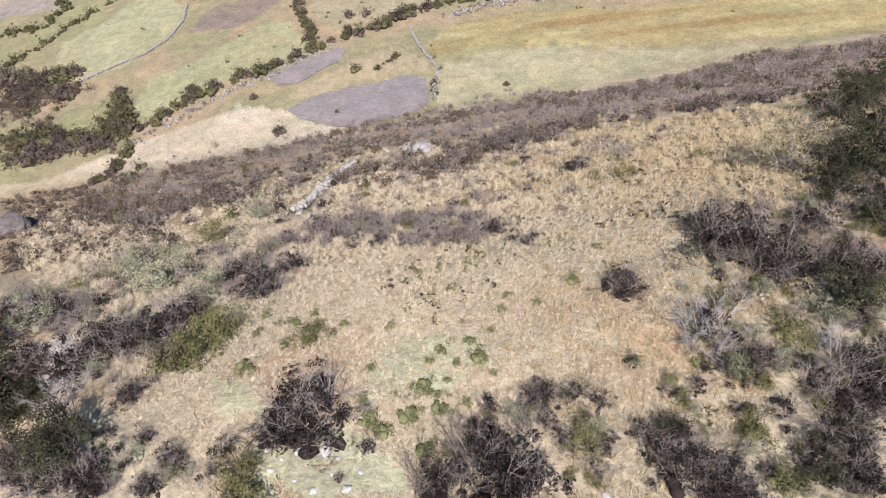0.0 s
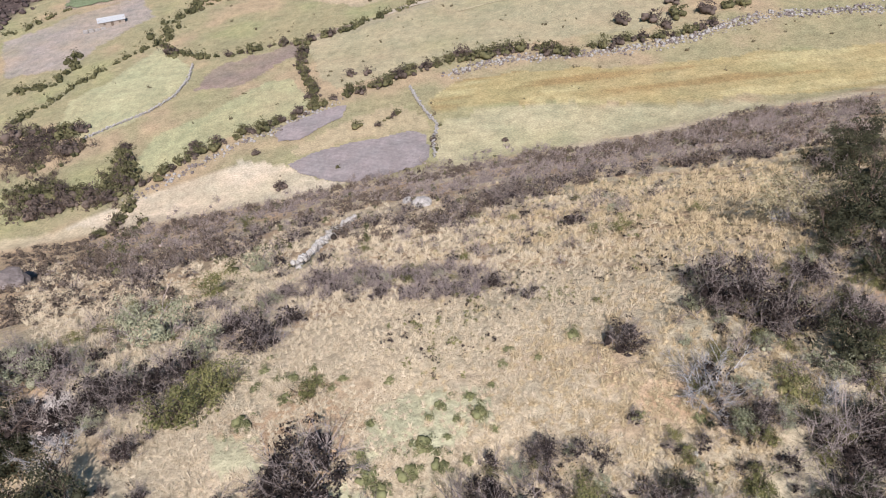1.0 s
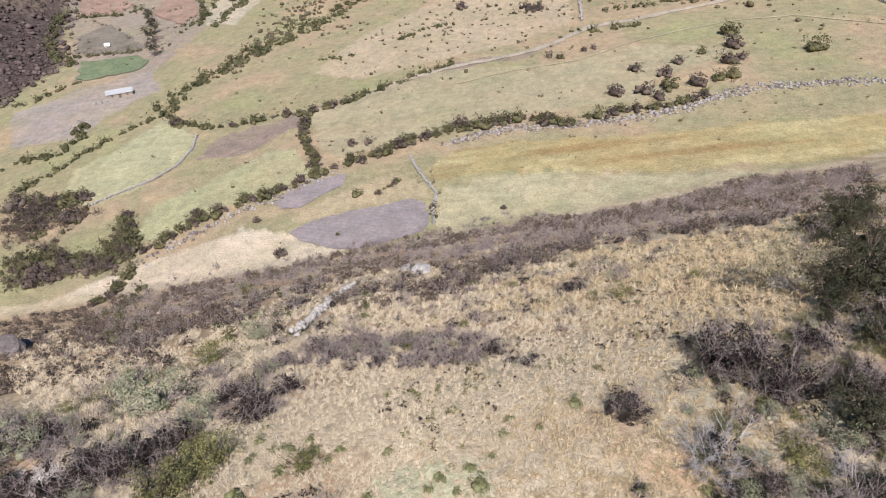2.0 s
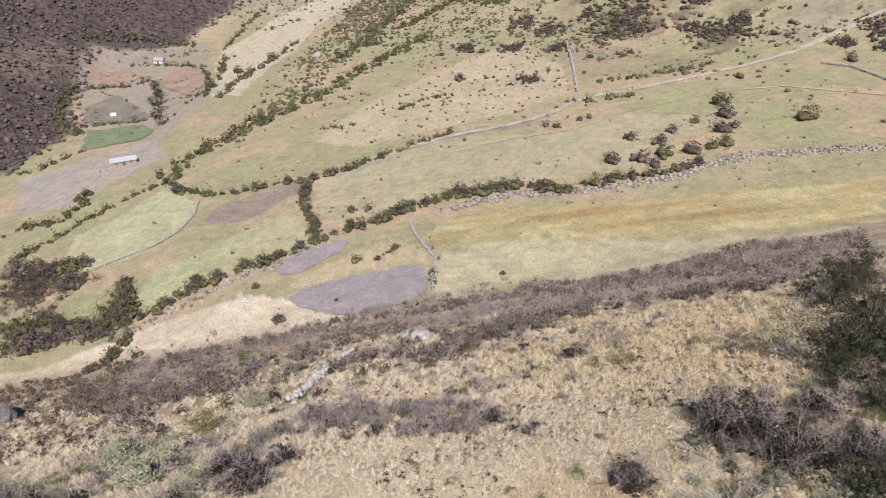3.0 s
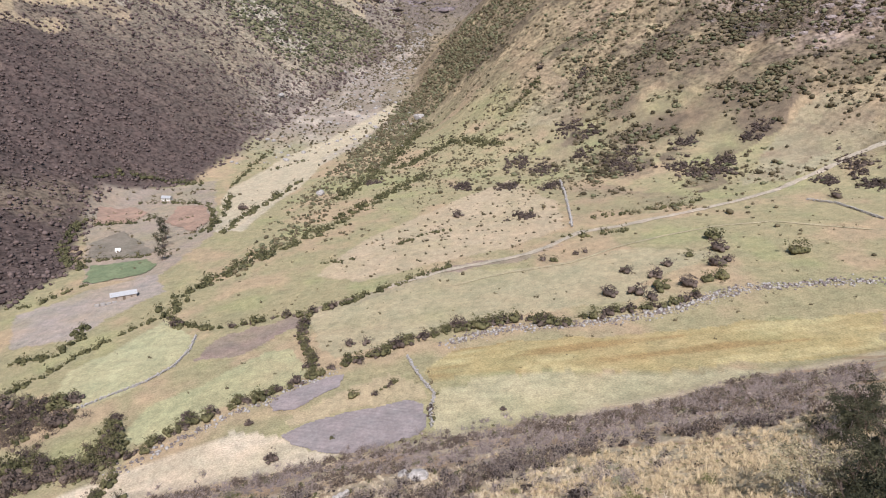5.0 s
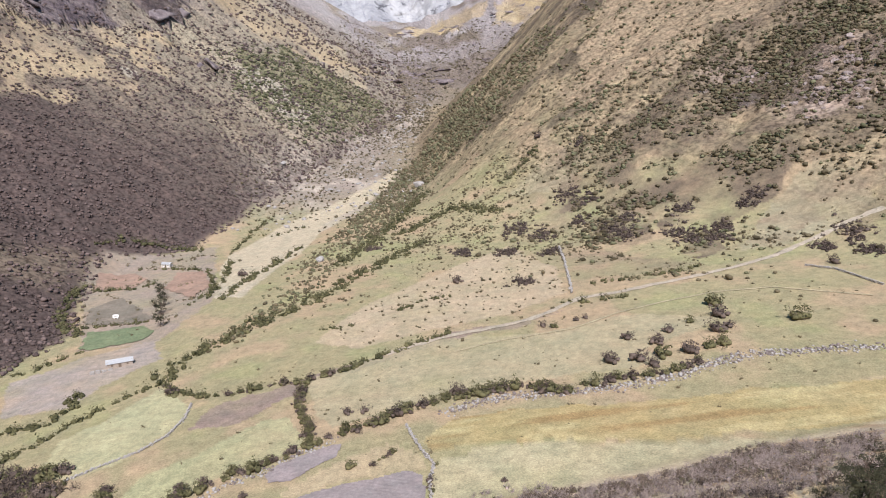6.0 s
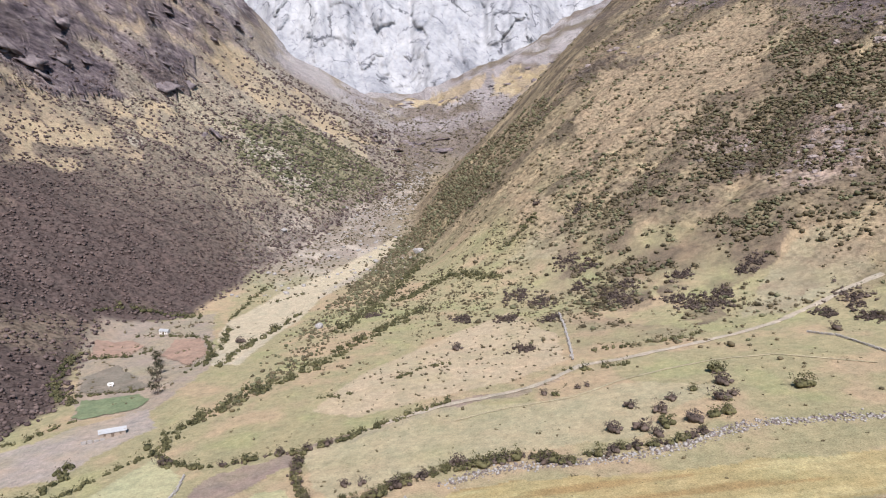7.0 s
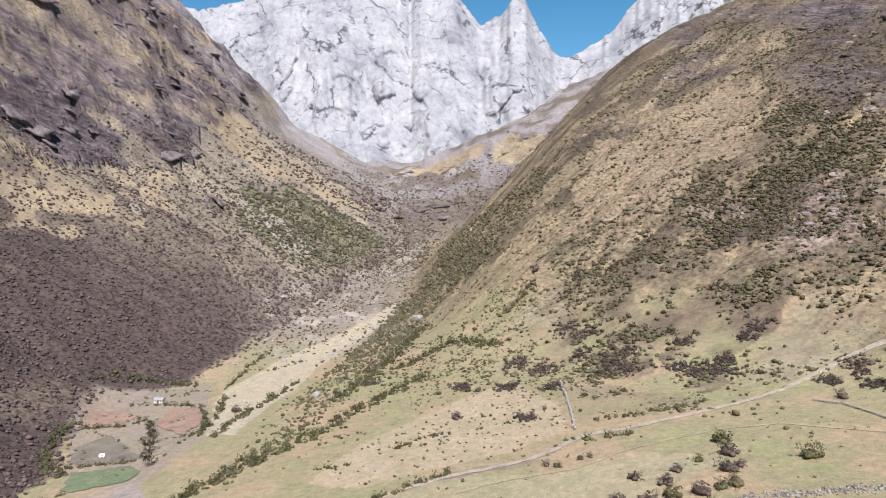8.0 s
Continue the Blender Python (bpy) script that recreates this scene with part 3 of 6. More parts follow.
def rock_material(name, dark, light, scale=0.6, cracks=0.5, relief=0.3, streak=1.0):
    m, nt, b = nodes_of(name, 0.9, 0.2)
    at = place_vector(nt)
    v = nt.nodes.new("ShaderNodeMapping")
    v.inputs["Scale"].default_value = (1, 1, streak)
    nt.links.new(at, v.inputs["Vector"])
    n1, n2 = noise_node(nt, scale, 8, 0.68, v.outputs[0]), noise_node(nt, scale * 5, 6, 0.7, v.outputs[0])
    vor = nt.nodes.new("ShaderNodeTexVoronoi")
    vor.feature = "DISTANCE_TO_EDGE"
    vor.inputs["Scale"].default_value = scale * 1.3
    warp = nt.nodes.new("ShaderNodeVectorMath")
    warp.operation = "MULTIPLY_ADD"
    nt.links.new(n1.outputs["Color"], warp.inputs[0])
    warp.inputs[1].default_value = (1.1 / scale,) * 3
    nt.links.new(v.outputs[0], warp.inputs[2])
    nt.links.new(warp.outputs[0], vor.inputs["Vector"])
    c = ramp_node(nt, n1.outputs[0], [(0.3, dark), (0.52, tuple((p + q) / 2 for p, q in zip(dark, light))), (0.7, light)]).outputs[0]
    c = mix_node(nt, "MULTIPLY", 0.8, c, ramp_node(nt, n2.outputs[0], [(0.3, (0.7, 0.7, 0.7)), (0.7, (1.2, 1.2, 1.2))]).outputs[0])
    c = mix_node(nt, "MULTIPLY", cracks, c, ramp_node(nt, vor.outputs[0], [(0.0, (0.35, 0.35, 0.38)), (0.06, (1, 1, 1))]).outputs[0])
    nt.links.new(c, b.inputs["Base Color"])
    bump_node(nt, n1.outputs[0], 0.9, relief, b)
    return m


def granite_material(name):
    """Pale slabs with long dark cracks, stained patches and streaks down the steep upper wall."""
    m, nt, b = nodes_of(name, 0.9, 0.2)
    at = place_vector(nt)

    def mapped(scale, tilt):
        t = nt.nodes.new("ShaderNodeMapping")
        t.inputs["Rotation"].default_value = (0.0, radians(tilt), 0.0)
        nt.links.new(at, t.inputs["Vector"])
        s = nt.nodes.new("ShaderNodeMapping")
        s.inputs["Scale"].default_value = scale
        nt.links.new(t.outputs[0], s.inputs["Vector"])
        return s.outputs[0]

    big = noise_node(nt, 0.004, 12, 0.7, mapped((1, 1, 1), 0))
    c = ramp_node(nt, big.outputs[0], [(0.34, (0.24, 0.245, 0.265)), (0.46, (0.39, 0.39, 0.405)), (0.62, (0.51, 0.505, 0.505))]).outputs[0]
    streaks = noise_node(nt, 0.05, 8, 0.7, mapped((1, 1, 0.10), 0))
    c = mix_node(nt, "MULTIPLY", 1.0, c, ramp_node(nt, streaks.outputs[0], [(0.36, (0.84, 0.84, 0.86)), (0.55, (1.03, 1.03, 1.03))]).outputs[0])
    for scale, size, tilt, width, dark, bare in ((0.0034, (1.5, 0.4, 0.8), 40, 0.026, 0.27, 0.50), (0.0085, (1.2, 0.4, 1.0), -30, 0.034, 0.38, 0.51), (0.02, (1.6, 0.4, 0.7), 35, 0.05, 0.6, 0.5)):
        warp = nt.nodes.new("ShaderNodeVectorMath")
        warp.operation = "MULTIPLY_ADD"
        nt.links.new(noise_node(nt, scale * 2.4, 6, 0.65, at).outputs["Color"], warp.inputs[0])
        warp.inputs[1].default_value = (0.55 / scale,) * 3
        nt.links.new(mapped(size, tilt), warp.inputs[2])
        vor = nt.nodes.new("ShaderNodeTexVoronoi")
        vor.feature = "DISTANCE_TO_EDGE"
        vor.inputs["Scale"].default_value = scale
        nt.links.new(warp.outputs[0], vor.inputs["Vector"])
        gap = ramp_node(nt, noise_node(nt, scale * 1.7, 4, 0.6, at).outputs[0], [(bare, (0.0,)), (bare + 0.07, (1.0,))]).outputs[0]
        c = mix_node(nt, "MULTIPLY", gap, c, ramp_node(nt, vor.outputs[0], [(0.0, (dark, dark, dark * 1.06)), (width * 0.5, (dark * 1.4, dark * 1.4, dark * 1.45)), (width, (1, 1, 1))]).outputs[0])
    nt.links.new(c, b.inputs["Base Color"])
    bump_node(nt, noise_node(nt, 0.02, 10, 0.7, mapped((0.7, 1, 0.7), 30)).outputs[0], 0.9, 22.0, b)
    return m


def plain_material(name, colour, rough=0.8, metal=0.0, mottled=0.15, scale=2.0):
    m, nt, b = nodes_of(name, rough, 0.3)
    n = noise_node(nt, scale, 5, 0.65, place_vector(nt))
    lo, hi = 1 - mottled, 1 + mottled
    c = mix_node(nt, "MULTIPLY", 1.0, colour, ramp_node(nt, n.outputs[0], [(0.3, (lo, lo, lo)), (0.7, (hi, hi, hi))]).outputs[0])
    nt.links.new(c, b.inputs["Base Color"])
    b.inputs["Metallic"].default_value = metal
    return m


M_GROUND = earth_material("ground_turf", attribute="cover")
M_PLOUGH = earth_material("ploughed_soil", colour=(0.265, 0.23, 0.235), fine=1.2, contrast=0.22, relief=0.2)
M_CROP = earth_material("green_crop", colour=(0.165, 0.20, 0.12), fine=0.8, contrast=0.3)
M_TILLED = earth_material("tilled_grey_soil", colour=(0.20, 0.175, 0.145), fine=0.8, contrast=0.25)
M_RED = earth_material("reddish_soil", colour=(0.31, 0.215, 0.17), fine=0.5, contrast=0.25)
M_ROAD = earth_material("dusty_track", colour=(0.375, 0.325, 0.265), fine=1.5, contrast=0.35)
M_PATH = earth_material("worn_footpath", colour=(0.36, 0.315, 0.215), fine=1.5, contrast=0.4)
M_STRAW = plant_material("straw_grass", (0.31, 0.245, 0.16), (0.61, 0.51, 0.375), 0.8, patch=0.6)
M_GOLD = plant_material("golden_grass", (0.235, 0.17, 0.09), (0.55, 0.44, 0.285), 0.8, patch=0.5)
M_TWIG = plant_material("grey_brown_twigs", (0.075, 0.058, 0.052), (0.48, 0.40, 0.37), 0.9)
M_BROWN_TWIG = plant_material("pinkish_brown_twigs", (0.10, 0.076, 0.07), (0.50, 0.415, 0.39), 0.9)
# near black: the shade inside the dry shrubs is put into this leaf colour
M_SHADE_LEAF = plant_material("shade_dark_dry_leaves", (0.012, 0.009, 0.008), (0.055, 0.04, 0.036), 0.9)
M_WHITE_TWIG = plant_material("lichen_white_twigs", (0.17, 0.155, 0.155), (0.62, 0.60, 0.60), 0.9)
M_BARK = plant_material("brown_bark", (0.08, 0.055, 0.045), (0.2, 0.15, 0.12), 0.95)
M_LEAF = plant_material("olive_green_leaves", (0.05, 0.053, 0.02), (0.235, 0.215, 0.09), 0.75)
M_CUSHION = plant_material("olive_cushion_leaves", (0.075, 0.082, 0.034), (0.23, 0.225, 0.11), 0.8)
M_PALELEAF = plant_material("pale_sage_leaves", (0.13, 0.14, 0.08), (0.38, 0.37, 0.25), 0.75)
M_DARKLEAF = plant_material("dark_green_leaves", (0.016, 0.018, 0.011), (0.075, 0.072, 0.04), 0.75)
M_OCHRELEAF = plant_material("ochre_green_leaves", (0.10, 0.09, 0.05), (0.44, 0.375, 0.24), 0.8)
M_FARBUSH = plant_material("olive_brown_scrub", (0.048, 0.040, 0.024), (0.19, 0.155, 0.095), 0.9, patch=0.05)
M_GREENSCRUB = plant_material("grey_green_scrub", (0.05, 0.052, 0.028), (0.20, 0.195, 0.115), 0.9, patch=0.04)
M_PURPLEBUSH = plant_material("purple_brown_scrub", (0.045, 0.033, 0.032), (0.19, 0.14, 0.126), 0.9, patch=0.03)
M_THICKET = plant_material("dark_thicket_scrub", (0.04, 0.03, 0.027), (0.155, 0.118, 0.098), 0.9, patch=0.05)
M_HILLBUSH = plant_material("brown_hill_scrub", (0.036, 0.027, 0.022), (0.225, 0.17, 0.13), 0.9, patch=0.15)
M_HILLTWIG = plant_material("brown_grey_hill_twigs", (0.06, 0.047, 0.043), (0.42, 0.345, 0.315), 0.9, patch=0.18)
M_HEDGE = plant_material("olive_hedge_leaves", (0.04, 0.042, 0.02), (0.165, 0.15, 0.075), 0.85, patch=0.12)
M_STONE = rock_material("grey_field_stone", (0.24, 0.222, 0.21), (0.50, 0.47, 0.44), 1.5, 0.3, 0.05)
M_WALL = rock_material("lichened_wall_stone", (0.31, 0.285, 0.26), (0.57, 0.53, 0.49), 1.5, 0.3, 0.05)
M_PALE_STONE = rock_material("bleached_stone", (0.42, 0.40, 0.38), (0.68, 0.65, 0.63), 1.5, 0.3, 0.05)
M_CRAG = rock_material("purple_brown_crag", (0.095, 0.075, 0.08), (0.33, 0.275, 0.268), 0.09, 0.4, 1.5)
M_OUTCROP = rock_material("weathered_rock", (0.19, 0.15, 0.14), (0.40, 0.335, 0.31), 0.12, 0.5, 1.0)
M_GRANITE = granite_material("pale_granite")
M_BOULDER = rock_material("brown_grey_boulder", (0.10, 0.082, 0.075), (0.30, 0.25, 0.235), 0.9, 0.4, 0.15)
M_PLASTER = plain_material("whitewashed_adobe", (0.72, 0.70, 0.66))
M_TIN = plain_material("pale_metal_roof", (0.46, 0.46, 0.46), 0.4, 0.3)
M_ADOBE = plain_material("mud_brick", (0.36, 0.30, 0.25))
M_TIMBER = plain_material("weathered_timber", (0.16, 0.12, 0.09))


# ---- mesh helpers ----
def mesh_from(name, verts, tris, material, smooth=False):
    """A mesh from arrays of points and of triangles or quads."""
    verts, tris = np.asarray(verts, np.float32), np.asarray(tris, np.int32)
    me = bpy.data.meshes.new(name)
    n = tris.shape[1]
    me.vertices.add(len(verts))
    me.vertices.foreach_set("co", verts.ravel())
    me.loops.add(tris.size)
    me.loops.foreach_set("vertex_index", tris.ravel())
    me.polygons.add(len(tris))
    me.polygons.foreach_set("loop_start", np.arange(0, tris.size, n, dtype=np.int32))
    me.polygons.foreach_set("loop_total", np.full(len(tris), n, np.int32))
    if smooth:
        me.polygons.foreach_set("use_smooth", np.ones(len(tris), bool))
    me.materials.append(material)
    me.update(calc_edges=True)
    me.validate()
    return me


def part(name, bm, material, parent=None, label=""):
    """Links a bmesh, or a finished mesh, as one object under its thing."""
    if isinstance(bm, bmesh.types.BMesh):
        me = bpy.data.meshes.new(name)
        bm.to_mesh(me)
        bm.free()
        me.materials.append(material)
    else:
        me = bm
    ob = new(name, me)
    ob.parent = parent
    return tagged(ob, label)


def put_copies(templates, places, turns, sizes):
    """Many plants in one pair of arrays: each place takes one of the templates, turned and sized."""
    vs, fs, base = [], [], 0
    for k, (tv, tf) in enumerate(templates):
        pick = np.arange(k, len(places), len(templates))
        if not len(pick):
            continue
        c, s = np.cos(turns[pick])[:, None], np.sin(turns[pick])[:, None]
        sz = sizes[pick]
        x = (tv[None, :, 0] * c - tv[None, :, 1] * s) * sz[:, :1] + places[pick, 0:1]
        y = (tv[None, :, 0] * s + tv[None, :, 1] * c) * sz[:, :1] + places[pick, 1:2]
        z = tv[None, :, 2] * sz[:, 1:2] + places[pick, 2:3]
        vs.append(np.stack([x, y, z], 2).reshape(-1, 3))
        fs.append((tf[None] + (np.arange(len(pick)) * len(tv))[:, None, None] + base).reshape(-1, 3))
        base += len(pick) * len(tv)
    return np.concatenate(vs), np.concatenate(fs)


def stuff(name, templates, spots_xy, widths, tall, material, label, category, rng, sink=0.05):
    xy = np.asarray(spots_xy)
    z = ground_height(xy[:, 0], xy[:, 1]) - sink * widths
    sizes = np.stack([widths, widths * tall * rng.uniform(0.75, 1.25, len(widths))], 1)
    v, f = put_copies(templates, np.stack([xy[:, 0], xy[:, 1], z], 1), rng.uniform(0, 6.28, len(xy)), sizes)
    return tagged(new(name, mesh_from(name, v, f, material)), label, category, kind="stuff")


def segments_mesh(a, b, ra, rb):
    """Three-sided tapering sticks from a to b."""
    d = b - a
    d = d / (np.linalg.norm(d, axis=1, keepdims=True) + 1e-9)
    up = np.where(np.abs(d[:, 2:3]) > 0.9, np.array([[1.0, 0, 0]]), np.array([[0, 0, 1.0]]))
    u = np.cross(d, up)
    u /= np.linalg.norm(u, axis=1, keepdims=True)
    w = np.cross(d, u)
    rings = []
    for p, r in ((a, ra), (b, rb)):
        for k in range(3):
            t = 2.0944 * k
            rings.append(p + r[:, None] * (u * math.cos(t) + w * math.sin(t)))
    v = np.stack(rings, 1).reshape(-1, 3)
    q = np.array([(0, 1, 4), (0, 4, 3), (1, 2, 5), (1, 5, 4), (2, 0, 3), (2, 3, 5)])
    f = (q[None] + (np.arange(len(a)) * 6)[:, None, None]).reshape(-1, 3)
    return v, f


def heart(rng, lumps, size, tall, spread, low=0.0):
    """The dense inside of a bush one wide: a few uneven lumps, twenty faces each."""
    g = (1 + 5 ** 0.5) / 2
    ico = np.array([(-1, g, 0), (1, g, 0), (-1, -g, 0), (1, -g, 0), (0, -1, g), (0, 1, g), (0, -1, -g), (0, 1, -g), (g, 0, -1), (g, 0, 1), (-g, 0, -1), (-g, 0, 1)]) / math.hypot(1, g)
    tri = np.array([(0, 11, 5), (0, 5, 1), (0, 1, 7), (0, 7, 10), (0, 10, 11), (1, 5, 9), (5, 11, 4), (11, 10, 2), (10, 7, 6), (7, 1, 8),
                    (3, 9, 4), (3, 4, 2), (3, 2, 6), (3, 6, 8), (3, 8, 9), (4, 9, 5), (2, 4, 11), (6, 2, 10), (8, 6, 7), (9, 8, 1)])
    vs, fs = [], []
    for k in range(lumps):
        r = size * rng.uniform(0.7, 1.2)
        at = np.array([*rng.normal(0, spread, 2), low + r * tall * rng.uniform(0.5, 1.1)])
        vs.append(ico * rng.uniform(0.65, 1.25, (12, 1)) * np.array([r, r, r * tall]) + at)
        fs.append(tri + 12 * k)
    return np.concatenate(vs), np.concatenate(fs)


def needles(rng, a, b, r):
    """Pointed twigs, three faces each."""
    d = b - a
    d = d / (np.linalg.norm(d, axis=1, keepdims=True) + 1e-9)
    u = np.cross(d, rng.normal(0, 1, d.shape))
    u /= np.linalg.norm(u, axis=1, keepdims=True)
    w = np.cross(d, u)
    ring = [a + r[:, None] * (u * math.cos(2.0944 * k) + w * math.sin(2.0944 * k)) for k in range(3)]
    v = np.stack([*ring, b], 1).reshape(-1, 3)
    f = (np.array([(0, 1, 3), (1, 2, 3), (2, 0, 3)])[None] + (np.arange(len(a)) * 4)[:, None, None]).reshape(-1, 3)
    return v, f


def branching(rng, stems, subs, twigs, spread, tall, thick, reach=0.5, feet=0.05):
    """Sticks of a bush one wide: stems fan out of the foot, fork, and fork again."""
    A, B, RA, RB = [], [], [], []
    tips, ends, thin = [], [], []

    def stick(p, d, length, r, level):
        if level == 2:
            tips.append(p); ends.append(p + d * length); thin.append(r)
            return
        if level == 1:
            end = p + d * length
            A.append(p); B.append(end); RA.append(r); RB.append(r * 0.45)
            for _ in range(twigs):
                e = d + rng.normal(0, 0.5, 3) + np.array([0, 0, 0.12])
                stick(p + (end - p) * rng.uniform(0.25, 1.0), e / np.linalg.norm(e), length * rng.uniform(0.4, 0.75), r * 0.5, 2)
            return
        bend = rng.normal(0, 0.16, 3)
        mid = p + d * length * 0.5
        d2 = d + bend
        d2 /= np.linalg.norm(d2)
        end = mid + d2 * length * 0.5
        A.extend((p, mid)); B.extend((mid, end)); RA.extend((r, r * 0.75)); RB.extend((r * 0.75, r * 0.35))
        count = (subs, twigs, 0)[level]
        for _ in range(count):
            u = rng.uniform(0.3, 1.0)
            q = p + (mid - p) * u * 2 if u < 0.5 else mid + (end - mid) * (u * 2 - 1)
            e = d2 + rng.normal(0, 0.55, 3) + np.array([0, 0, 0.18])
            e /= np.linalg.norm(e)
            stick(q, e, length * rng.uniform(0.35, 0.6), r * 0.5, level + 1)

    for _ in range(stems):
        az, lean = rng.uniform(0, 6.283), spread * math.sqrt(rng.uniform(0.02, 1))
        d = np.array([math.sin(lean) * math.cos(az), math.sin(lean) * math.sin(az), math.cos(lean)])
        foot = np.array([*np.clip(rng.normal(0, feet, 2), -0.36, 0.36), -0.03])
        stick(foot, d, rng.uniform(0.6, 1.0) * (reach + (tall - reach) * math.cos(lean) ** 2), thick, 0)
    v, f = segments_mesh(np.array(A), np.array(B), np.array(RA), np.array(RB))
    if tips:
        v2, f2 = needles(rng, np.array(tips), np.array(ends), np.array(thin))
        v, f = np.concatenate([v, v2]), np.concatenate([f, f2 + len(v)])
    # the root crown that the stems grow from
    v3, f3 = heart(rng, 1, max(0.03, feet * 1.2), 0.16, 0.0, -0.04)
    return np.concatenate([v, v3]), np.concatenate([f, f3 + len(v)])


def leaf_cloud(rng, lobes, leaves, size, tall, hollow=0.55, low=0.1, corners=4):
    """Leaves of a crown one wide, on uneven lobes with gaps."""
    centres = np.stack([rng.normal(0, 0.2, lobes), rng.normal(0, 0.2, lobes), rng.uniform(low + 0.1, 0.78, lobes) * tall], 1)
    radii = rng.uniform(0.10, 0.23, lobes)
    k = rng.integers(0, lobes, leaves)
    d = rng.normal(0, 1, (leaves, 3))
    d /= np.linalg.norm(d, axis=1, keepdims=True)
    d[:, 2] = np.where(d[:, 2] < -0.3, -d[:, 2], d[:, 2])
    p = centres[k] + d * (radii[k] * rng.uniform(hollow, 1.08, leaves))[:, None] * np.array([1, 1, max(0.6, tall)])
    p[:, 2] = np.maximum(p[:, 2], 0.02)
    return flakes(rng, p, d, size, corners)


def flakes(rng, p, d, size, corners=4):
    n = len(p)
    t = np.cross(d, rng.normal(0, 1, (n, 3)))
    t /= np.linalg.norm(t, axis=1, keepdims=True) + 1e-9
    nn = d + rng.normal(0, 0.5, (n, 3))
    s = np.cross(nn, t)
    s /= np.linalg.norm(s, axis=1, keepdims=True) + 1e-9
    z = (size * rng.uniform(0.6, 1.4, n))[:, None]
    if corners == 3:
        return np.stack([p - t * z, p + s * z * 0.9, p + t * z - s * z * 0.5], 1).reshape(-1, 3), np.arange(n * 3).reshape(-1, 3)
    v = np.stack([p - t * z, p + s * z * 0.6 + t * z * 0.2, p + t * z, p - s * z * 0.6 + t * z * 0.1], 1).reshape(-1, 3)
    f = (np.array([(0, 1, 2), (0, 2, 3)])[None] + (np.arange(n) * 4)[:, None, None]).reshape(-1, 3)
    return v, f


def tuft(rng, blades, lean):
    """A tussock one wide: a soft uneven mound of matted stalks, with blades drooping over its sides."""
    a = np.arange(6) * 1.0472 + rng.uniform(0, 1, 6) * 0.6
    ring = lambda r, z: np.stack([np.cos(a) * r * rng.uniform(0.75, 1.25, 6), np.sin(a) * r * rng.uniform(0.75, 1.25, 6), z * rng.uniform(0.7, 1.3, 6)], 1)
    mound = np.concatenate([ring(0.3, -0.14), ring(0.18, 0.09), [[rng.normal(0, 0.06), rng.normal(0, 0.06), 0.15]]])
    k = np.arange(6)
    n = (k + 1) % 6
    faces = np.concatenate([np.stack([k, n, n + 6], 1), np.stack([k, n + 6, k + 6], 1), np.stack([k + 6, n + 6, np.full(6, 12)], 1)])
    az = rng.uniform(0, 6.283, blades)
    out = np.stack([np.cos(az), np.sin(az), np.zeros(blades)], 1)
    side = np.stack([-np.sin(az), np.cos(az), np.zeros(blades)], 1) * 0.024
    r0 = rng.uniform(0.02, 0.24, blades)
    foot = out * r0[:, None] + np.array([0, 0, 1.0]) * (0.14 - 0.5 * r0 ** 1.5)[:, None]
    tip = out * (r0 + lean * rng.uniform(0.2, 0.42, blades))[:, None] + side * rng.normal(0, 3, blades)[:, None]
    tip[:, 2] = foot[:, 2] + rng.uniform(-0.02, 0.42, blades)
    v = np.stack([foot - side, foot + side, tip], 1).reshape(-1, 3)
    return np.concatenate([mound, v]), np.concatenate([faces, np.arange(blades * 3).reshape(-1, 3) + 13])


def boulder_mesh(name, rng, material, detail=2, rough=0.25):
    bm = bmesh.new()
    bmesh.ops.create_icosphere(bm, subdivisions=detail, radius=0.5)
    off = Vector(rng.uniform(-50, 50, 3))
    flat = [Vector(rng.normal(0, 1, 3)).normalized() for _ in range(5)]
    for v in bm.verts:
        n = noise.fractal(v.co * 2.2 + off, 1.0, 2.0, 4)
        v.co *= 1 + rough * n
        for d in flat:
            over = v.co.dot(d) - 0.36
            if over > 0:
                v.co -= d * over * 0.85
        v.co.z *= 0.75
    me = bpy.data.meshes.new(name)
    bm.to_mesh(me)
    bm.free()
    me.materials.append(material)
    return me


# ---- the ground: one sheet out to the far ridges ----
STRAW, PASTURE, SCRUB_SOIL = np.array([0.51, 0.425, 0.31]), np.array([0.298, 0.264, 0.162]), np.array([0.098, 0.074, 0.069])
TINTS = {
    "ochre": (0.355, 0.285, 0.145), "pale_meadow": (0.400, 0.359, 0.240), "green_lower": (0.355, 0.342, 0.208), "green_upper": (0.385, 0.37, 0.235),
    "stubble": (0.535, 0.45, 0.355), "dry_strip": (0.408, 0.328, 0.221), "brown_bank": (0.246, 0.190, 0.170), "bare_slope": (0.41, 0.333, 0.24), "pale_pasture": (0.345, 0.305, 0.205),
    "farm_plots": (0.294, 0.243, 0.206), "upper_pasture": (0.358, 0.328, 0.221), "right_pasture": (0.323, 0.291, 0.203), "valley_pale": (0.443, 0.388, 0.313), "farm_yard": (0.323, 0.278, 0.257),
}


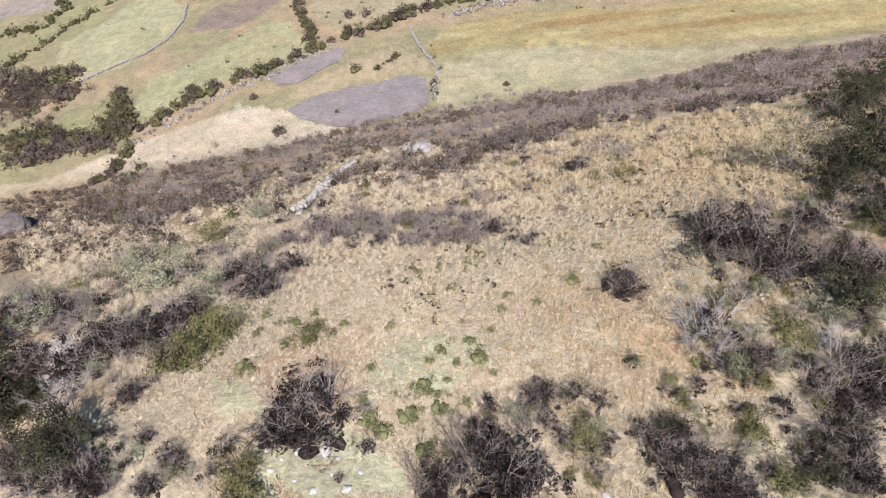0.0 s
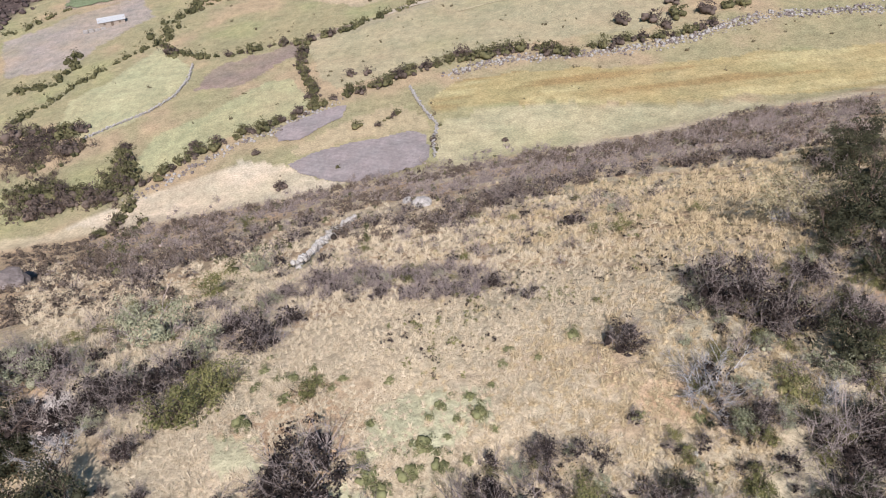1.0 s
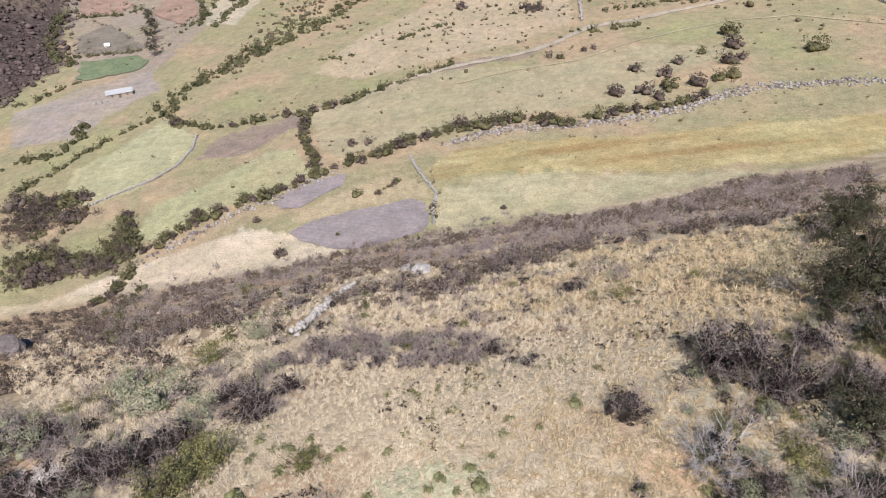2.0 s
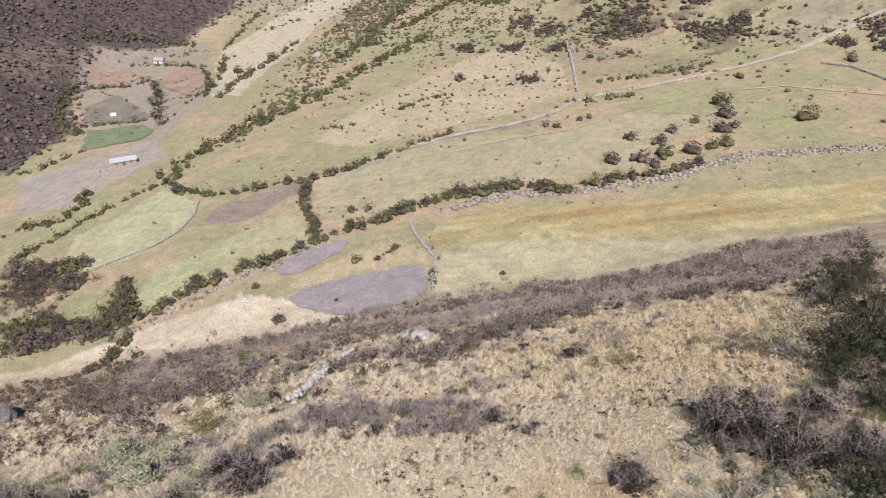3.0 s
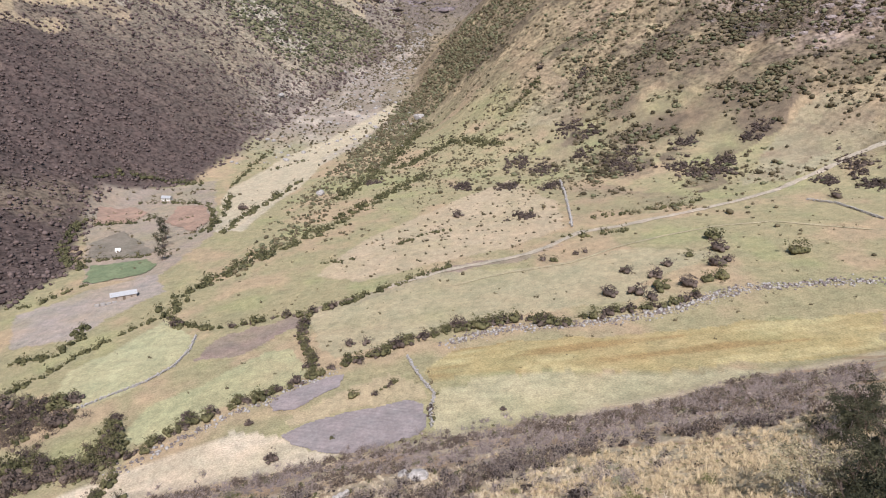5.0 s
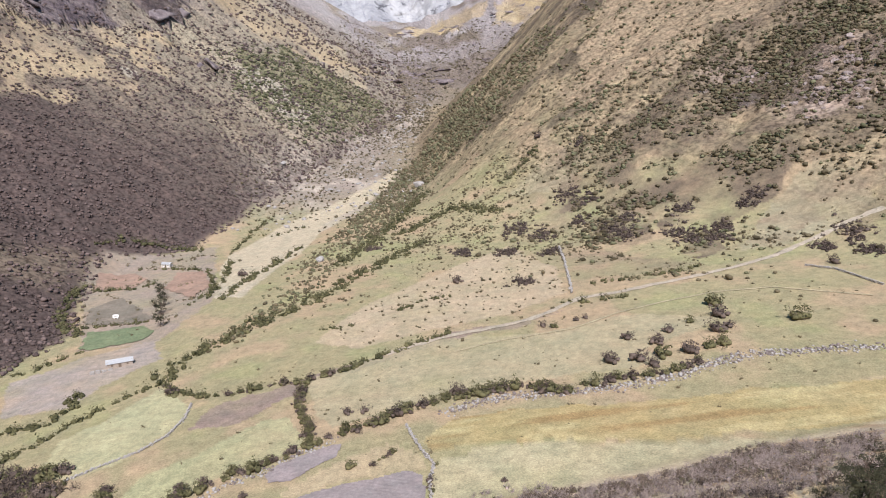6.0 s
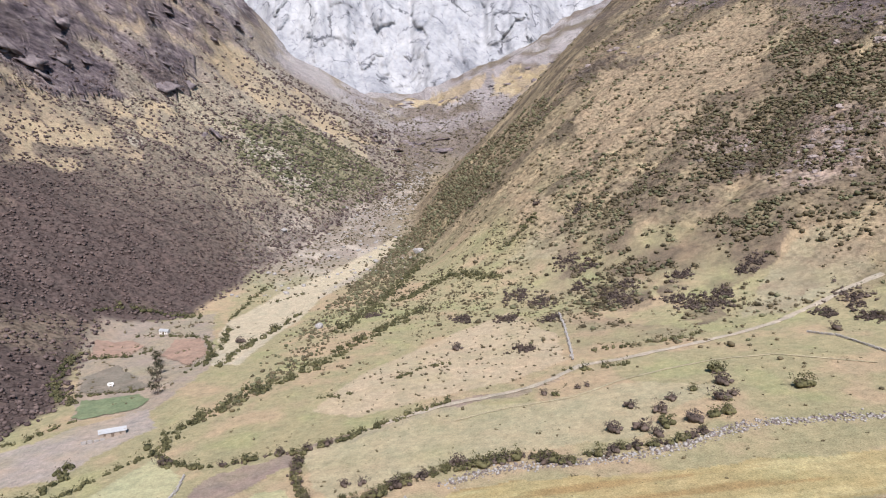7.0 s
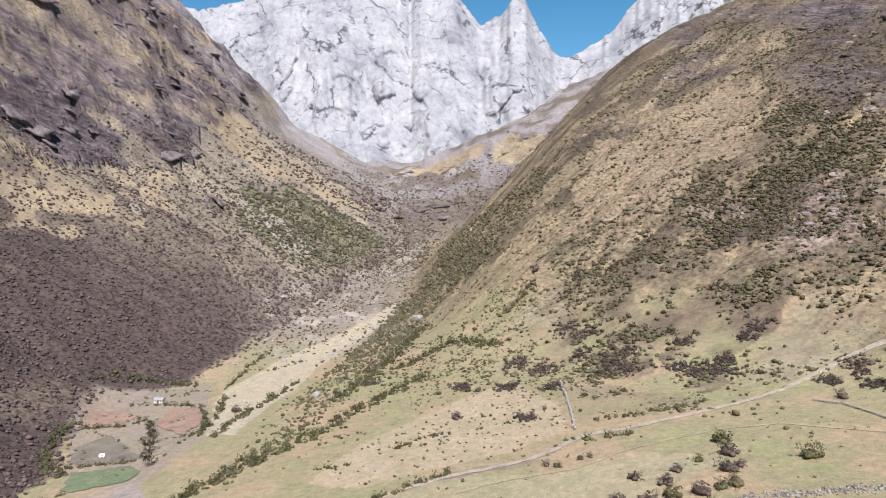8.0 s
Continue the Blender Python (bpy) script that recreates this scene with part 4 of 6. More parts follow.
def ground_cover(x, y, z):
    """Base colour of the turf, soil and scrub by place."""
    hillside, rest, up = landforms(x, y)
    mix = lambda c, new_c, w: c + (np.asarray(new_c) - c) * w[:, None]
    c = np.tile(PASTURE, (len(x), 1))
    wx, wy = x + 5 * fbm(x / 7, y / 7, 3, 81), y + 5 * fbm(x / 7, y / 7, 3, 91)
    patches = fbm(x / 22, y / 22, 4, 71)
    c = mix(c, (0.36, 0.278, 0.186), step(0.02, 0.2, patches))
    c = mix(c, (0.295, 0.282, 0.158), step(0.06, 0.22, -patches))
    for key, tint in TINTS.items():
        c = mix(c, tint, inside(ZONES[key], wx, wy) * np.clip(0.8 + 0.8 * fbm(x / 12, y / 12, 3, 77), 0, 1))
    ochre = inside(ZONES["ochre"], wx, wy)
    c = mix(c, (0.42, 0.36, 0.20), ochre * step(0.02, 0.16, fbm(x / 30, y / 5, 4, 171)))
    c = mix(c, (0.26, 0.175, 0.085), ochre * step(0.04, 0.2, fbm(x / 38, y / 4, 4, 173)) * 0.7)
    spur = -17 + 0.45 * (x - 204) + 0.35 * (y - 478)
    hill = step(-112, -50, spur + 45 * fbm(x / 50, y / 50, 4, 76)) * step(-40, 20, x - spur_base(y)) * (1 - step(1100, 1300, y))
    c = mix(c, (0.235, 0.188, 0.128), hill * np.clip(0.85 + 0.9 * fbm(x / 60, y / 60, 4, 79), 0, 1))
    c = mix(c, (0.18, 0.14, 0.105), hill * step(-70, 40, spur) * np.clip(0.6 + 1.2 * fbm(x / 40, y / 40, 4, 78), 0, 1))
    down = (x * 0.55 - y * 0.83) / 14, (x * 0.83 + y * 0.55) / 60
    c = mix(c, (0.37, 0.30, 0.20), hill * step(0.05, 0.2, fbm(*down, 5, 175)) * 0.8)
    c = mix(c, (0.105, 0.085, 0.066), hill * step(0.07, 0.2, fbm(down[0] * 0.7 + 40, down[1] * 1.3, 5, 177)) * 0.8)
    thick = inside(SCRUB["right_dark"], x + 40 * fbm(x / 20, y / 20, 4, 181), y + 40 * fbm(x / 20, y / 20, 4, 183))
    c = mix(c, (0.152, 0.12, 0.09), thick * np.clip(0.62 + 2.4 * fbm(x / 18, y / 18, 4, 185), 0, 1))
    low = inside(SCRUB["right_low"], x + 50 * fbm(x / 24, y / 24, 4, 191), y + 50 * fbm(x / 24, y / 24, 4, 193)) * step(40, 90, x) * step(262, 300, y)
    c = mix(c, (0.235, 0.185, 0.135), low * np.clip(0.5 + 1.8 * fbm(x / 14, y / 14, 4, 195), 0, 1))
    rocky = inside(SCRUB["right_rock"], x + 60 * fbm(x / 25, y / 25, 4, 88), y + 60 * fbm(x / 25, y / 25, 4, 89)) * 0.35 + hill * step(90, 220, spur) * 0.45
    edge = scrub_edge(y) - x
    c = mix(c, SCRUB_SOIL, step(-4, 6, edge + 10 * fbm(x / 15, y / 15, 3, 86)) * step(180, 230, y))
    side_patch = fbm(x / 70, y / 70, 4, 82)
    c = mix(c, (0.18, 0.142, 0.112), step(0, 30, up) * step(250, 330, y) * step(0.08, 0.22, side_patch))
    c = mix(c, (0.33, 0.285, 0.215), step(0, 30, edge) * step(480, 900, y) * np.clip(0.85 + 1.2 * fbm(x / 45, y / 45, 4, 84), 0, 1))
    crag = step(245, 375, up + 140 * fbm(x / 150, y / 150, 4, 83)) * step(300, 500, y)
    c = mix(c, (0.40, 0.325, 0.245), crag)
    # rock ribs slant down the left side, with pale grass on the ledges between them
    rib = fbm((0.8 * x - 0.6 * (z - EYE)) / 60 + y / 260, (0.6 * x + 0.8 * (z - EYE)) / 13 + y / 130, 5, 187)
    stone_like = np.clip(np.maximum(tract("crag_rock", x, y, 70, 301), crag * step(0.02, 0.1, rib)), 0, 1)
    c = mix(c, (0.25, 0.20, 0.19), stone_like * step(-0.16, 0.0, rib))
    c = mix(c, (0.145, 0.115, 0.118), stone_like * step(0.05, 0.16, rib))
    c = mix(c, (0.385, 0.305, 0.205), tract("gold_grass", x, y, 110, 311) * step(-0.10, 0.06, -rib) * np.clip(0.75 + 1.6 * fbm(x / 30, y / 45, 4, 313), 0, 1))
    c = mix(c, (0.205, 0.19, 0.12), tract("olive_side", x, y, 60, 321) * np.clip(0.8 + 2 * rib, 0, 1))
    c = mix(c, (0.40, 0.36, 0.30), tract("scree", x, y, 40, 331) * 0.8)
    golden = tract("gold_grass", x, y, 110, 311)
    head = step(900, 1150, y) * (1 - crag) * (1 - hill) * (1 - golden)
    c = mix(c, (0.29, 0.25, 0.205), head * (1 - tract("scree", x, y, 40, 331)) * (1 - tract("olive_side", x, y, 60, 321)))
    c = mix(c, (0.21, 0.175, 0.135), step(500, 660, y) * step(-6, 4, -edge) * (1 - hill))
    stony = sum(tract("stony_valley", x + d, y, 70, 341) for d in (-50, -35, -20, -5, 10)) / 5 * (1 - hill) * np.clip(0.75 + 2.2 * fbm(x / 30, y / 60, 4, 345), 0, 1)
    c = mix(c, (0.29, 0.245, 0.215), stony * 0.9)
    c = mix(c, (0.42, 0.365, 0.31), stony * step(0.02, 0.14, fbm(x / 14, y / 30, 5, 343)))
    c = mix(c, (0.43, 0.37, 0.275), tract("valley_field", x, y, 8, 351))
    c = mix(c, (0.40, 0.37, 0.37), step(1350, 1700, y) * step(-0.08, 0.08, fbm(x / 70, y / 120, 4, 87)))
    c = mix(c, (0.50, 0.40, 0.25), tract("head_gold", x, y, 90, 361) * 0.85)
    c = mix(c, (0.30, 0.235, 0.165), tract("tan_sweep", x, y, 60, 371) * 0.75)
    c = mix(c, (0.36, 0.28, 0.245), sum(tract("pink_rock", x + d, y, 40, 381) for d in (-14, -5, 5, 14)) / 4 * np.clip(0.7 + 2.2 * fbm(x / 9, y / 9, 4, 383), 0, 1))
    corner = sum(tract("corner_crag", x + d, y - d, 70, 391) for d in (-24, -12, 0, 12, 24)) / 5
    c = mix(c, (0.185, 0.148, 0.138), corner * np.clip(0.75 + 2 * fbm(x / 14, y / 14, 4, 393), 0, 1))
    rocky = np.maximum(rocky, corner * 0.8)
    crag = np.maximum(0.85 * stone_like * (0.25 + 0.75 * step(-0.12, 0.03, rib)), 0.5 * crag)
    near = step(-1.5, 1.5, hillside - rest)
    n = np.tile(STRAW, (len(x), 1))
    n = mix(n, (0.42, 0.30, 0.20), step(0.02, 0.2, fbm(x / 6, y / 6, 3, 93)))
    sx, sy = x + 2.4 * fbm(x / 1.6, y / 1.6, 3, 95), y + 2.4 * fbm(x / 1.6, y / 1.6, 3, 96)
    n = mix(n, (0.43, 0.42, 0.285), 0.85 * np.maximum.reduce([inside(p, sx, sy) for p in TRACTS["short_grass"]]))
    tan = tract("left_tan", x, y, 8, 94)
    c = mix(c, (0.50, 0.41, 0.29), tan * 0.85)
    n = mix(n, (0.53, 0.435, 0.305), tan * 0.7)
    n = mix(n, (0.50, 0.345, 0.215), tract("orange_soil", x, y, 14, 99) * 0.8)
    n = mix(n, (0.46, 0.40, 0.375), tract("pale_bank", x, y, 3, 98))
    slope_soil = step(40, 70, np.hypot(x, y)) * step(0.0, 0.3, -x / 120 + fbm(x / 14, y / 14, 3, 97))
    n = mix(n, (0.50, 0.37, 0.25), slope_soil)
    rock = np.clip(np.maximum(np.maximum(crag, rocky), head * 0.3), 0, 1) * (1 - near)
    wild = np.clip(np.maximum.reduce([hill, step(0, 12, edge) * step(180, 230, y) * (1 - 0.6 * crag), head]) * (1 - 0.6 * golden), 0, 1) * (1 - near)
    return np.clip(c + (n - c) * near[:, None], 0.02, 0.8), rock, wild


def build_ground():
    view = np.radians(np.linspace(-37, 37, 470))
    edge = np.radians(np.linspace(37, 58, 50)[1:])
    back = np.radians(np.linspace(58, 302, 60)[1:-1])
    az = np.concatenate([view, edge, back, -edge[::-1]])
    r = np.concatenate([np.linspace(0.002, 40, 64)[:-1], np.geomspace(40, 160, 110)[:-1], np.geomspace(160, 420, 170)[:-1], np.geomspace(420, 1100, 180)[:-1],
                        np.geomspace(1100, 2100, 90)[:-1], np.geomspace(2100, 4500, 20)])
    nr, na = len(r), len(az)
    x, y = (r[:, None] * np.sin(az)[None]).ravel(), (r[:, None] * np.cos(az)[None]).ravel() - 2.0 * (1 - step(20, 60, r)[:, None] + 0 * az[None]).ravel()
    z = ground_height(x, y)
    v = np.concatenate([np.stack([x, y, z], 1), [[0, 0, height(0, 0)]]])
    i, j = np.meshgrid(np.arange(nr - 1), np.arange(na), indexing="ij")
    k = (j + 1) % na
    quads = np.stack([i * na + j, (i + 1) * na + j, (i + 1) * na + k, i * na + k], 2).reshape(-1, 4)[:, ::-1]
    me = mesh_from("ground", v, quads, M_GROUND, smooth=True)
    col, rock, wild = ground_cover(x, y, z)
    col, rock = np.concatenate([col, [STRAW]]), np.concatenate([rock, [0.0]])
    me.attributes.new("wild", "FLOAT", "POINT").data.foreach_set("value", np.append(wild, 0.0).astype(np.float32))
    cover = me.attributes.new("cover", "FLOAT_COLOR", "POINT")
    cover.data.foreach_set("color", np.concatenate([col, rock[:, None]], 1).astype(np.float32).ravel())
    return tagged(new("ground", me), "dry grassy valley floor, fields and scrubby mountain slopes", "ground", kind="structure")


ground = build_ground()


# ---- plots of worked soil, laid on the ground ----
def draped(name, polygon, cell, lift, material, label, category):
    px, py = [p[0] for p in polygon], [p[1] for p in polygon]
    gx, gy = np.arange(min(px), max(px), cell), np.arange(min(py), max(py), cell)
    X, Y = np.meshgrid(gx, gy, indexing="ij")
    cx, cy = X[:-1, :-1] + cell / 2, Y[:-1, :-1] + cell / 2
    ok = inside(polygon, (cx + 6 * cell * fbm(cx / 6, cy / 6, 4, 5)).ravel(), (cy + 6 * cell * fbm(cx / 6, cy / 6, 4, 6)).ravel())
    n = len(gy)
    i, j = np.meshgrid(np.arange(len(gx) - 1), np.arange(n - 1), indexing="ij")
    q = np.stack([i * n + j, (i + 1) * n + j, (i + 1) * n + j + 1, i * n + j + 1], 2).reshape(-1, 4)[ok]
    used, q = np.unique(q, return_inverse=True)
    q = q.reshape(-1, 4)
    x, y = X.ravel()[used], Y.ravel()[used]
    furrow = 0.05 * np.sin((x * 0.35 + y * 0.94) * 6.283 / 1.3)
    v = np.stack([x, y, ground_height(x, y) + lift + furrow], 1)
    return tagged(new(name, mesh_from(name, v, q, material, True)), label, category, kind="structure")


draped("ploughed_field", PLOTS["ploughed_field"], 0.4, 0.16, M_PLOUGH, "ploughed plot of bare grey-purple soil", "field")
draped("ploughed_strip", PLOTS["ploughed_strip"], 0.4, 0.16, M_PLOUGH, "narrow ploughed strip of bare grey soil", "field")
draped("crop_field", PLOTS["crop_field"], 0.8, 0.3, M_CROP, "small bright green crop plot by the farm", "field")
draped("tilled_field", PLOTS["tilled_field"], 0.8, 0.3, M_TILLED, "dark tilled plot above the green crop", "field")
draped("red_field", PLOTS["red_field"], 0.8, 0.3, M_RED, "bare reddish plot below the cottage", "field")
draped("red_yard", PLOTS["red_yard"], 0.8, 0.3, M_RED, "bare reddish yard beside the cottage", "field")


def draped_way(name, points, width, label, lift=0.3):
    p = resample(points, 1.2)
    t = np.gradient(p, axis=0)
    t /= np.linalg.norm(t, axis=1, keepdims=True)
    side = np.stack([-t[:, 1], t[:, 0]], 1)
    rows = []
    for u in np.linspace(-1, 1, 7):
        w = width / 2 * u * (1 + 1.3 * fbm(p[:, 0] / 5 + 9 * u, p[:, 1] / 5, 3, 8))
        q = p + side * w[:, None]
        z = ground_height(q[:, 0], q[:, 1]) + lift - 0.10 * abs(u) ** 3
        rows.append(np.stack([q[:, 0], q[:, 1], z], 1))
    v = np.stack(rows, 1)
    n = len(p)
    i, j = np.meshgrid(np.arange(n - 1), np.arange(6), indexing="ij")
    q = np.stack([i * 7 + j, (i + 1) * 7 + j, (i + 1) * 7 + j + 1, i * 7 + j + 1], 2).reshape(-1, 4)[:, ::-1]
    return tagged(new(name, mesh_from(name, v.reshape(-1, 3), q, M_ROAD if width > 2 else M_PATH, True)), label, "track", kind="structure")


draped_way("valley_road", ROADS["valley_road"], 3.0, "dusty pale valley track on the slope")
draped_way("foot_path", ROADS["foot_path"], 1.0, "worn pale footpath across the pasture")


# ---- granite wall and peaks at the valley head ----
# heading and elevation of the crest line from the valley, degrees
CREST_LINE = [(-34.0, 15.5), (-22.52, 15.50), (-19.43, 13.65), (-16.54, 13.99), (-14.84, 14.47), (-13.09, 15.70), (-9.56, 17.69), (-5.99, 17.23), (-3.28, 16.28), (-2.16, 14.85), (-1.23, 16.10), (0.82, 16.31), (1.97, 15.27), (2.65, 14.30), (3.57, 13.02), (5.17, 13.76), (6.30, 14.98), (7.21, 14.79), (8.36, 12.62), (9.73, 10.65), (10.63, 10.36), (11.73, 10.79), (13.04, 11.71), (14.33, 12.57), (15.38, 13.94), (16.43, 14.88), (18.88, 16.64), (22.84, 17.73), (30.14, 17.40), (46.0, 17.0)]


def build_peaks():
    az = np.linspace(-30, 42, 500)
    v = np.concatenate([np.linspace(0, 1, 150), np.linspace(1, 1.6, 16)[1:]])
    A, V = np.meshgrid(az, v, indexing="ij")
    crest = np.interp(A, [p[0] for p in CREST_LINE], [p[1] for p in CREST_LINE])
    crest = crest + 0.55 * (ridged(A / 1.1, A * 0 + 3.3, 4, 101) - 0.6) + 0.25 * (ridged(A / 0.3, A * 0 + 7.7, 3, 103) - 0.6)
    foot = -3.0
    front = np.clip(V, 0, 1)
    out = 2050 + 1150 * front ** 1.35 + 500 * np.maximum(0, V - 1)
    el = np.radians(foot + (crest - foot) * front)
    body = np.sin(np.pi * np.clip(front, 0.03, 0.97))
    # broad buttresses, broken slabs with ledges, steep flutes under the crest
    out = out + 240 * (ridged(A / 9 + 1.6 * V, V * 1.1 + 4, 3, 105) - 0.55) * body
    out = out + 90 * fbm((A + 5 * V) / 1.6, V * 5 - A * 0.25, 5, 107) * (0.4 + body)
    u, w = A * 0.55 + V * 3.2 + 1.4 * fbm(A / 3, V * 4, 4, 113), V * 8 - A * 0.32 + 1.4 * fbm(A / 3, V * 4, 4, 115)
    out = out + 42 * lattice(np.floor(u), np.floor(w), 117) * body + 20 * lattice(np.floor(u * 2.3), np.floor(w * 2.1), 119) * body
    out = out + 38 * step(0.7, 0.92, front) * (1 - step(0.98, 1.0, front)) * (ridged(A / 0.7 + 0.4 * fbm(A, V * 4, 3, 110), V * 1.8, 4, 109) - 0.5)
    z = EYE + out * np.tan(el) - 900 * np.maximum(0, V - 1)
    x, y = out * np.sin(np.radians(A)), out * np.cos(np.radians(A))
    n = len(v)
    i, j = np.meshgrid(np.arange(len(az) - 1), np.arange(n - 1), indexing="ij")
    q = np.stack([i * n + j, (i + 1) * n + j, (i + 1) * n + j + 1, i * n + j + 1], 2).reshape(-1, 4)
    me = mesh_from("granite_peaks", np.stack([x, y, z], 2).reshape(-1, 3), q, M_GRANITE, False)
    return tagged(new("granite_peaks", me), "jagged pale grey granite peaks closing the valley", "mountain", kind="structure")


build_peaks()


# ---- plants ----
RNG = np.random.default_rng(7)


def plant_meshes(name, stems, crown, stem_material, crown_material):
    pair = []
    if stems is not None:
        pair.append(("branchwork" if "tree" not in name else "trunk", mesh_from(name + "_stems", *stems, stem_material)))
    if crown is not None:
        pair.append(("foliage" if "tree" not in name else "crown", mesh_from(name + "_foliage", *crown, crown_material)))
    return pair


def plant(name, meshes, x, y, width, tall, turn, label, category, group="", sink=0.03):
    ob = new(name)
    ob.matrix_basis = Matrix.Translation((x, y, height(x, y) - sink * width)) @ pose(0, 0, 0, 0, 0, math.degrees(turn)) @ Matrix.Diagonal((width, width, width * tall, 1))
    for part_name, me in meshes:
        part(part_name, me, None, ob)
    return tagged(ob, label, category, group)


def join(a, b):
    return np.concatenate([a[0], b[0]]), np.concatenate([a[1], b[1] + len(a[0])])


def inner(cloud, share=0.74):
    """Withered leaves, coloured near black for shade, keep to the inside of the twigs."""
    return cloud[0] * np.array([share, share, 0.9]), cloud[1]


# the dry shrubs' inner lumps and leaves carry their shade as dark colour
DRY = [plant_meshes("dry_shrub", branching(RNG, 38, 5, 6, 0.95, 0.56, 0.0055, 0.34, 0.17), join(heart(RNG, 11, 0.085, 0.8, 0.18, 0.0), inner(leaf_cloud(RNG, 44, 2200, 0.02, 0.5, 0.0, corners=3), 0.72)), M_TWIG, M_SHADE_LEAF) for _ in range(4)]
PALE = [plant_meshes("pale_shrub", branching(RNG, 26, 6, 9, 1.1, 0.7, 0.008, 0.4, 0.12), inner(leaf_cloud(RNG, 16, 600, 0.02, 0.6, 0.0, corners=3)), M_WHITE_TWIG, M_SHADE_LEAF) for _ in range(2)]
LIGHT_DRY = [plant_meshes("dry_shrub", branching(RNG, 16, 4, 6, 0.95, 0.7, 0.008, 0.4, 0.14), join(heart(RNG, 5, 0.065, 0.8, 0.13, 0.0), inner(leaf_cloud(RNG, 22, 620, 0.028, 0.55, 0.0, corners=3), 0.72)), M_TWIG, M_SHADE_LEAF) for _ in range(5)]
BROWN_DRY = [plant_meshes("dry_shrub", branching(RNG, 18, 4, 6, 0.8, 0.8, 0.009, 0.4, 0.15), join(heart(RNG, 5, 0.07, 0.9, 0.13, 0.0), inner(leaf_cloud(RNG, 18, 300, 0.024, 0.6, 0.0, corners=3))), M_BROWN_TWIG, M_SHADE_LEAF) for _ in range(4)]
GREEN = [plant_meshes("green_shrub", branching(RNG, 9, 3, 2, 1.2, 0.7, 0.014), join(heart(RNG, 6, 0.11, 0.7, 0.12, 0.02), leaf_cloud(RNG, 22, 1500, 0.02, 0.72, 0.45, corners=3)), M_BARK, M_LEAF) for _ in range(3)]
CUSHION = [plant_meshes("cushion_plant", None, join(heart(RNG, 7, 0.17, 0.6, 0.17, 0.0), leaf_cloud(RNG, 16, 520, 0.03, 0.4, 0.4, low=-0.05, corners=3)), None, M_CUSHION) for _ in range(3)]
SAGE = [plant_meshes("sage_shrub", branching(RNG, 9, 4, 3, 1.1, 0.9, 0.014), join(heart(RNG, 5, 0.1, 0.9, 0.12, 0.1), leaf_cloud(RNG, 20, 1300, 0.02, 0.9, 0.4, corners=3)), M_TWIG, M_PALELEAF) for _ in range(2)]
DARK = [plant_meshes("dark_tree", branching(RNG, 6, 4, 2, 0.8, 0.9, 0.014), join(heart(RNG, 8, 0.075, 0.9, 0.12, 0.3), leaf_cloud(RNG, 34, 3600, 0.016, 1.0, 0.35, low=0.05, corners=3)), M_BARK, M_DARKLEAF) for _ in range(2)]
OCHRE = plant_meshes("ochre_tree", branching(RNG, 12, 6, 6, 1.1, 0.8, 0.006), join(heart(RNG, 14, 0.1, 0.8, 0.17, 0.0), leaf_cloud(RNG, 34, 7000, 0.014, 0.72, 0.5, low=0.0, corners=3)), M_BROWN_TWIG, M_OCHRELEAF)

for k, (x, y, w) in enumerate(DRY_SHRUBS):
    plant("dry_shrub", DRY[k % 4] if w > 2.4 else LIGHT_DRY[k % 5], x, y, w * 0.92, 0.9, RNG.uniform(0, 6.3), "leafless purple-grey twiggy shrub on the grassy slope", "shrub", "dry shrubs on the near slope")
for k, (x, y, w) in enumerate(PALE_SHRUBS):
    plant("pale_shrub", PALE[k % 2], x, y, w, 0.8, RNG.uniform(0, 6.3), "shrub with bleached lichen-white bare branches", "shrub")
for k, (x, y, w) in enumerate(GREEN_SHRUBS):
    if w < 1.25:
        plant("cushion_plant", CUSHION[k % 3], x, y, w * 1.25, 1.05, RNG.uniform(0, 6.3), "flat olive cushion plant in pale straw grass", "shrub", "cushion plants on the knoll")
    else:
        plant("green_shrub", GREEN[k % 3], x, y, w * 1.3, 0.8, RNG.uniform(0, 6.3), "low rounded olive-green shrub among dry grass", "shrub", "green shrubs on the near slope")
for k, (x, y, w) in enumerate(PALE_TREES):
    plant("sage_shrub", SAGE[k % 2], x, y, w, 0.9, RNG.uniform(0, 6.3), "tall bushy shrub with pale grey-green leaves", "shrub")
# right-hand trees grow there; those at the gully are added in place of shade
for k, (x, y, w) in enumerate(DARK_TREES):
    plant("dark_tree", DARK[k % 2], x, y, w, 0.9, RNG.uniform(0, 6.3), "dense dark green small tree, added as shade at the gully", "tree")
for x, y, w in OCHRE_TREE:
    plant("ochre_tree", OCHRE, x, y, w, 0.8, 1.0, "broad bush with ochre-green leaves and pale branches", "tree")

